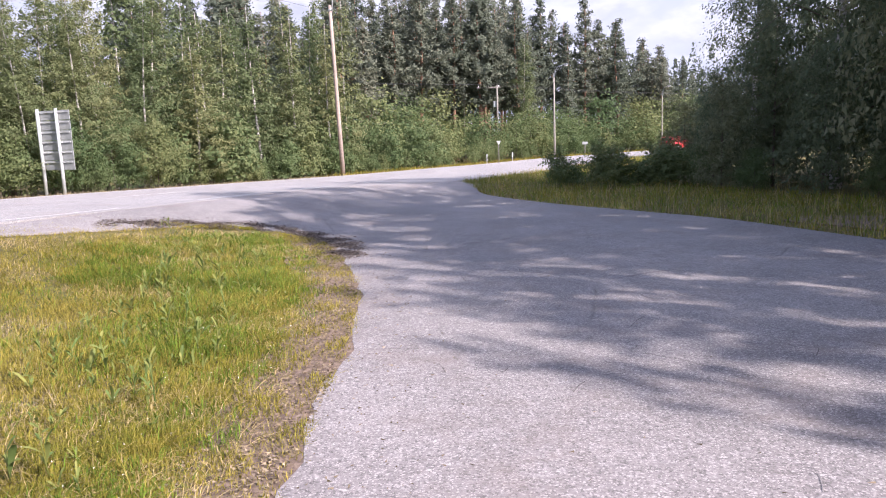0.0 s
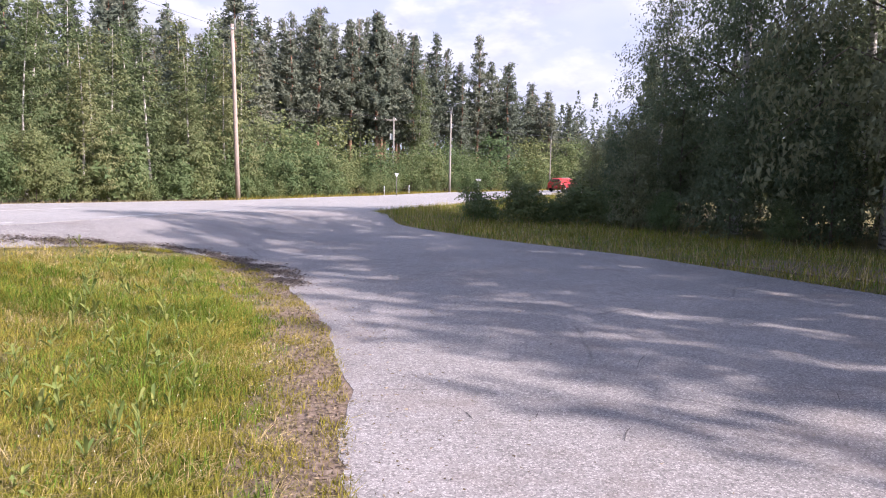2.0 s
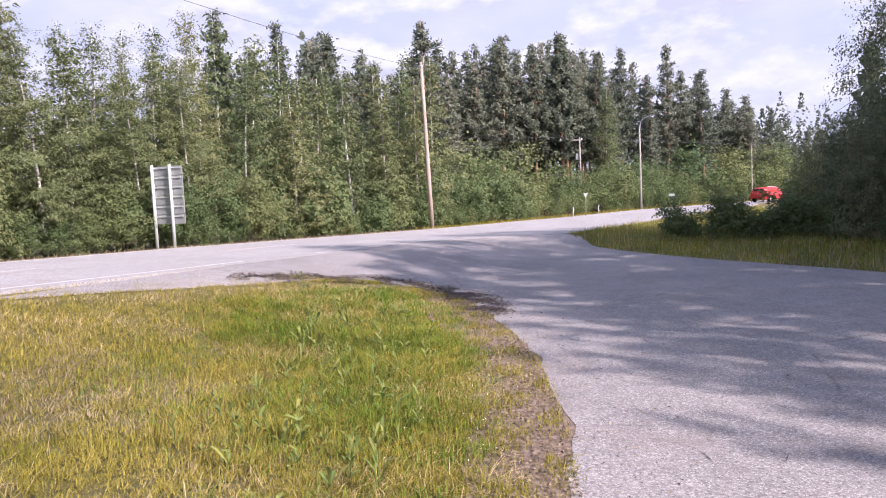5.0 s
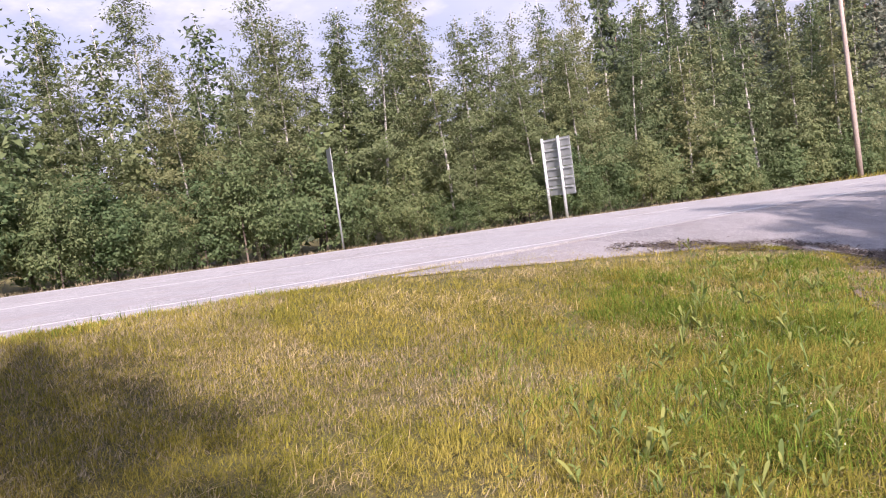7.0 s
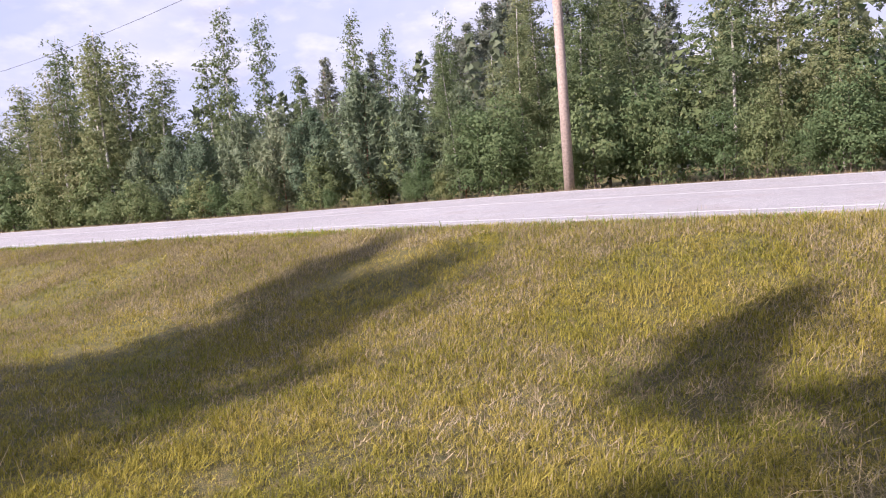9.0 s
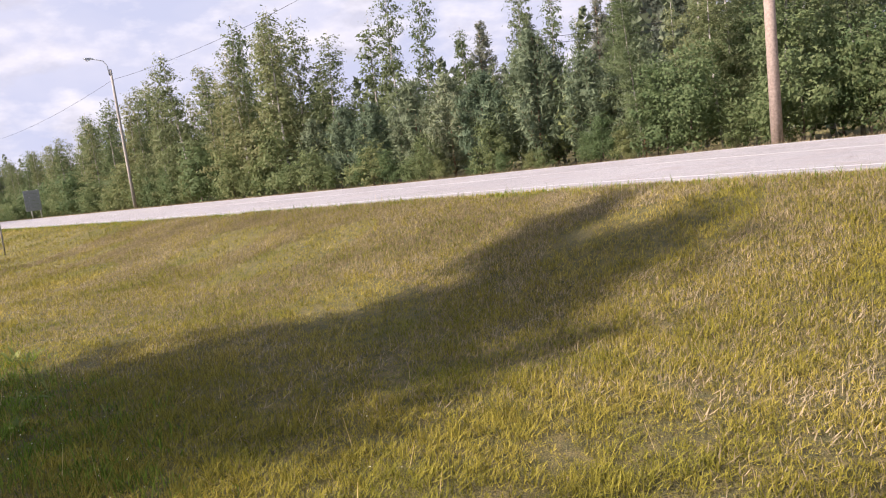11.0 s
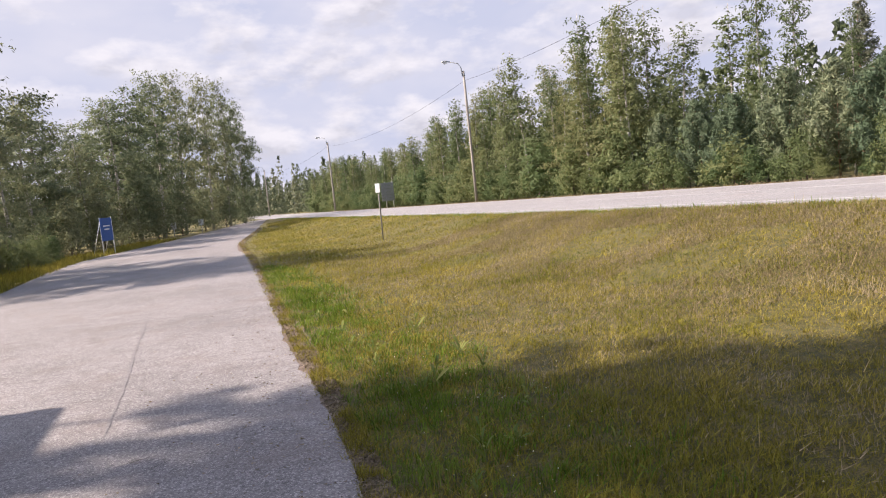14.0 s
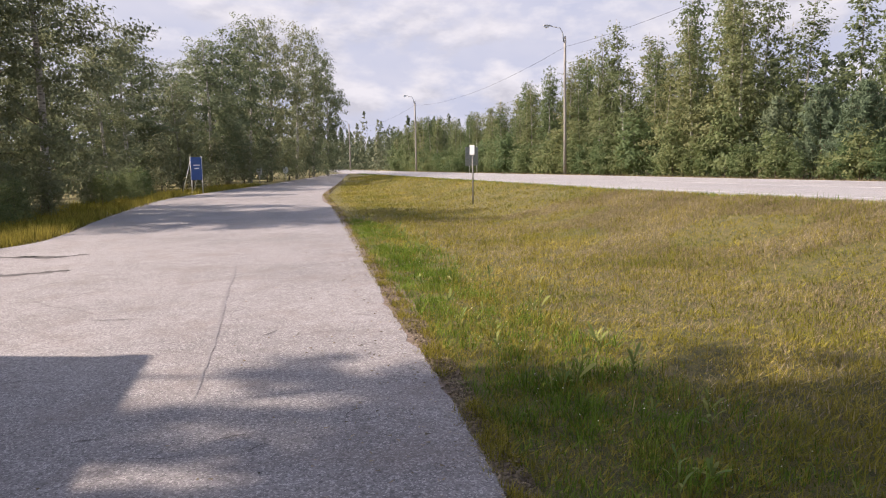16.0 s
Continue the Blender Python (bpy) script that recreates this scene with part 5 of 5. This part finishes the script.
# grass on the junction point, right verge, far verge and by the path
RIGHT = EDGE_R[1:9] + [(11.5, 7.5), (11.5, 13), (10, 17.5), (8.5, 22), (12, 34), (16, 48), (12, 46), (4.5, 32)]
x, y = scatter(RIGHT, 40000, (1.5, 16, 7, 48), g)
stuff("verge_grass", blade_mesh("verge_grass", x, y, 0.06 + 0.3 * g.uniform(0, 1, len(x)) ** 2, g.uniform(0.006, 0.012, len(x)), M_STRAW, g, 0.5), "pale seeding grass on the junction point")
x, y = scatter(RIGHT, 70000, (1.5, 16, 7, 48), g)
stuff("verge_grass", blade_mesh("verge_grass", x, y, 0.04 + 0.22 * g.uniform(0, 1, len(x)) ** 2, g.uniform(0.008, 0.018, len(x)), M_GREEN, g, 0.7), "green grass on the junction point")
x, y = scatter(RIGHT, 80000, (1.5, 16, 7, 48), g)
stuff("verge_grass", blade_mesh("verge_grass", x, y, (0.05 + 0.27 * g.uniform(0, 1, len(x)) ** 2.2) * (0.8 + 0.6 * tuft(x, y, 2.3)), g.uniform(0.008, 0.02, len(x)), M_GRASS, g, 0.6), "long dry grass on the junction point and below the trees")
n = 52000
s = g.uniform(-90, 70, n)
x, y = road_xy(s, far_edge(s) - 0.1 - np.abs(g.normal(size=n)) * 0.8)
stuff("verge_grass", blade_mesh("verge_grass", x, y, 0.03 + 0.13 * g.uniform(0, 1, n) ** 2, g.uniform(0.008, 0.016, n), M_DRY, g, 0.6), "dry grass verge below the roadside wood")
n = 26000
s = g.uniform(44, 112, n)
x, y = road_xy(s, far_edge(s) - 0.1 - 4.2 * g.uniform(0, 1, n))
stuff("verge_grass", blade_mesh("verge_grass", x, y, 0.05 + 0.3 * g.uniform(0, 1, n) ** 2, g.uniform(0.02, 0.045, n), M_GRASS, g, 0.5), "dry grassy verge round the outside of the bend")
p = np.array(EDGE_R[13:19])
n = 30000
i = g.uniform(0, len(p) - 1.001, n)
i0 = i.astype(int)
fr = (i - i0)[:, None]
pp = p[i0] * (1 - fr) + p[i0 + 1] * fr + np.column_stack([g.uniform(0.1, 3.2, n), g.uniform(-0.4, 0.4, n)])
stuff("verge_grass", blade_mesh("verge_grass", pp[:, 0], pp[:, 1], g.uniform(0.08, 0.35, n), g.uniform(0.012, 0.03, n), M_GRASS, g, 0.5), "rough dry grass beside the side road")


# short worn grass creeping over the asphalt's edge
n = 60000
p = np.array(EDGE_L[0:18])
i = g.uniform(0, len(p) - 1.001, n)
i0 = i.astype(int)
fr = (i - i0)[:, None]
pp = p[i0] * (1 - fr) + p[i0 + 1] * fr
off = np.abs(g.normal(size=n)) * np.interp(pp[:, 1], (-8, 0, 3, 12), (0.28, 0.25, 0.42, 0.4)) - 0.04
pp[:, 0] -= off
keep = np.sin(pp[:, 0] * 6 + np.sin(pp[:, 1] * 2.3) * 2) * np.sin(pp[:, 1] * 4.1) > -0.25 + 0.3 * g.uniform(-1, 1, n)
pp = pp[keep]
stuff("edge_grass", blade_mesh("edge_grass", pp[:, 0], pp[:, 1], g.uniform(0.015, 0.07, len(pp)), g.uniform(0.004, 0.010, len(pp)), M_GRASS, g, 1.0), "short trodden grass at the asphalt's edge")


# broad-leaved weeds: each leaf of its own
def weed_leaf(g, L, up, wide):
    v, f = [], []
    for q, w in ((0.02, 0.15), (0.3, 0.75), (0.6, 1.0), (0.85, 0.6), (1.0, 0.05)):
        c_ = Vector((L * q * (1 - 0.3 * up), 0, L * (up * q - 0.45 * up * q * q)))
        ww = w * L * wide
        v += [(c_.x, -ww, c_.z + 0.25 * ww), tuple(c_), (c_.x, ww, c_.z + 0.25 * ww)]
    for i in range(4):
        q = i * 3
        f += [(q, q + 1, q + 4, q + 3), (q + 1, q + 2, q + 5, q + 4)]
    return mesh_object("leaf", v, f, M_WEED, True)


M_WEED = foliage("weed_leaves", (0.12, 0.17, 0.04), (0.165, 0.215, 0.055), (0.22, 0.255, 0.08), 0.3)
LEAVES = [weed_leaf(g, L, up, w) for L, up, w in ((0.16, 1.2, 0.12), (0.2, 1.5, 0.095), (0.13, 0.7, 0.15), (0.22, 1.7, 0.085))]
STEMS = [tube("stem", [(0, 0, -0.02), (0.008, 0.004, 0.15), (-0.004, 0.01, 0.3)], (r_, r_ * 0.8, r_ * 0.4), M_WEED, 5) for r_ in (0.005, 0.006)]
spots = []
for _ in range(130):
    yy = g.uniform(5.0, 11.6)
    spots.append((float(np.interp(yy, (6, 8, 10, 11.6), (0.0, -0.2, -0.6, -1.4))) - 0.75 - g.uniform(0, 1.5), yy))
for _ in range(54):
    yy = g.uniform(2.2, 6.0)
    spots.append((-0.75 - g.uniform(0, 1.7), yy))
for _ in range(64):
    yy = g.uniform(-17, -3.8)
    spots.append((float(np.interp(yy, (-17, -12.7, -8.8, -5.1, -3.8), (-6.5, -4.85, -3.4, -2.0, -1.5))) - 0.5 - abs(g.normal()) * 0.7, yy))
for x, y in spots:
    t = thing("weed", "broad-leaved green weed in the grass by the asphalt", "weed", "weeds along the side road",
              pose(x, y, float(land(np.array([x]), np.array([y]))[0]), g.uniform(-12, 12), g.uniform(-12, 12), g.uniform(0, 360)) @ Matrix.Scale(0.36 + 0.6 * g.uniform() ** 1.5, 4))
    n = int(g.integers(6, 11))
    stem = g.uniform(0.15, 0.5) if g.uniform() < 0.6 else 0.03
    if stem > 0.1:
        part("stem", STEMS[0 if stem < 0.28 else 1], t).matrix_basis = Matrix.Diagonal((1, 1, stem / 0.3, 1))
    for k in range(n):
        up = stem * (0.15 + 0.85 * k / n)
        lf = part("leaf", LEAVES[int(g.integers(0, 4))], t)
        lf.matrix_basis = pose(0, 0, up, g.uniform(-14, 14), g.uniform(-10, 30), k * 137 + g.uniform(-25, 25)) @ Matrix.Scale(g.uniform(0.7, 1.15) * (1 - 0.45 * k / n), 4)
# clover heads by the edge
n = 700
yy = g.uniform(-12, 12, n)
xx = np.interp(yy, [p_[1] for p_ in reversed(EDGE_L[2:17])], [p_[0] for p_ in reversed(EDGE_L[2:17])]) - 0.45 - np.abs(g.normal(size=n)) * 0.8
c3 = np.column_stack([xx, yy, land(xx, yy) + g.uniform(0.05, 0.12, n)])
M_CLOVER = grass_mat("clover_heads", ((0.6, 0.58, 0.5), (0.66, 0.62, 0.5), (0.62, 0.55, 0.3)), 0.2)
stuff("clover_flowers", leaf_mesh("clover_flowers", c3, g.normal(size=(n, 3)), g.uniform(0.007, 0.013, n), g.uniform(0.007, 0.012, n), M_CLOVER, g), "tiny pale clover heads along the edge", "flowers")
# loose stones in the gravel edge
for k in range(26):
    i = g.integers(1, 8)
    a, b = np.array(VERGE[i]), np.array(VERGE_OUT[i])
    a2, b2 = np.array(VERGE[i + 1]), np.array(VERGE_OUT[i + 1])
    q, w = g.uniform(0, 1), g.uniform(0.15, 0.85)
    pt = (a * (1 - q) + a2 * q) * (1 - w) + (b * (1 - q) + b2 * q) * w
    bm = bmesh.new()
    bmesh.ops.create_icosphere(bm, subdivisions=1, radius=0.02 * g.uniform(0.6, 1.5))
    for v in bm.verts:
        v.co *= 1 + g.uniform(-0.2, 0.2)
        v.co.z *= 0.6
    ob = tagged(new("stone", bm_mesh("stone", bm, M_DIRT)), "small pale stone in the gravel edge", "stone", "stones along the edge")
    ob.matrix_basis = pose(pt[0], pt[1], float(land(pt[0], pt[1])) + 0.008, 0, 0, g.uniform(0, 360))
# dark seams and shallow breaks in the asphalt
M_SEAM = plain("bitumen_seam", (0.19, 0.173, 0.165), 0.9, spread=0.3, scale=25, bump=0.4)


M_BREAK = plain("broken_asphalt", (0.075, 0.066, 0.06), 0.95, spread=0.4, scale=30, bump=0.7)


def seam(points, width, label, mat=M_SEAM):
    p = np.array(points, float)
    k = np.linspace(0, len(p) - 1, (len(p) - 1) * 10 + 1)
    q = np.stack([np.interp(k, np.arange(len(p)), p[:, j]) for j in (0, 1)], -1)
    q += np.cumsum(g.normal(size=q.shape), 0) * width * 0.12
    w = width * g.uniform(0.3, 1.0, len(q)) * np.sin(np.pi * np.linspace(0.06, 0.94, len(q))) ** 0.5
    d_ = np.gradient(q, axis=0)
    nn = np.stack([-d_[:, 1], d_[:, 0]], -1)
    nn /= np.linalg.norm(nn, axis=1, keepdims=True) + 1e-9
    a, b = q - nn * w[:, None] / 2, q + nn * w[:, None] / 2
    X, Y = np.stack([a[:, 0], b[:, 0]], 1), np.stack([a[:, 1], b[:, 1]], 1)
    structure("asphalt_crack", grid_mesh("asphalt_crack", X, Y, land(X, Y) + 0.014, mat), label, "crack")


for pts, w in (
    ([(-3.1, -13.39), (-2.21, -10.76), (-1.46, -8.41), (-1.13, -7.39)], 0.045),
    ([(-0.81, -10.38), (-1.3, -10.15)], 0.03),
    ([(-1.86, -12.35), (-2.08, -12.4)], 0.03),
    ([(-3.04, -9.12), (-3.2, -8.94)], 0.05),
    ([(-2.48, -8.6), (-2.66, -8.52)], 0.04),
    ([(2.19, 4.01), (2.19, 3.87), (2.24, 3.73)], 0.008),
    ([(2.71, 3.13), (2.7, 3.05), (2.63, 2.9)], 0.009),
    ([(2.69, 4.85), (2.54, 4.28)], 0.005),
    ([(3.19, 3.75), (3.29, 3.64)], 0.006),
    ([(1.08, 10.45), (1.86, 10.83), (3.07, 10.89)], 0.04),
    ([(-2.33, 15.97), (-1.31, 17.11), (-0.09, 17.86)], 0.05),
):
    seam(pts, w, "thin dark crack in the worn asphalt")
for _ in range(46):
    yy = g.uniform(-19, -6.2)
    xx = float(np.interp(yy, (-23.8, -12.7, -8.8, -5.1), (-9.06, -4.85, -3.4, -2.0))) + 0.35 + abs(g.normal()) * 1.5
    L, a = g.uniform(0.08, 0.3), g.uniform(-0.35, 0.6)
    seam([(xx, yy), (xx + L * 0.5 * math.cos(a), yy + L * 0.5 * math.sin(a) + g.uniform(-0.03, 0.03)), (xx + L * math.cos(a), yy + L * math.sin(a))], g.uniform(0.008, 0.02), "short dark crack in the worn asphalt", M_BREAK)
for _ in range(22):
    xx, yy = g.uniform(0.7, 6.5), g.uniform(3.2, 12)
    L, a = g.uniform(0.15, 0.6), g.uniform(0.5, 2.4)
    seam([(xx, yy), (xx + L * 0.5 * math.cos(a), yy + L * 0.5 * math.sin(a) + g.uniform(-0.05, 0.05)), (xx + L * math.cos(a), yy + L * math.sin(a))], g.uniform(0.006, 0.014), "hairline crack in the grey asphalt", M_BREAK)
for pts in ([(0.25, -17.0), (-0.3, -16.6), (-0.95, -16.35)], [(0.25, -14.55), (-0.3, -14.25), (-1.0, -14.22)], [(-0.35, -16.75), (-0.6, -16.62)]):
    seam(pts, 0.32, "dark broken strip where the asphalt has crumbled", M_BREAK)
car(25.9, 74.3, -0.378, 42)
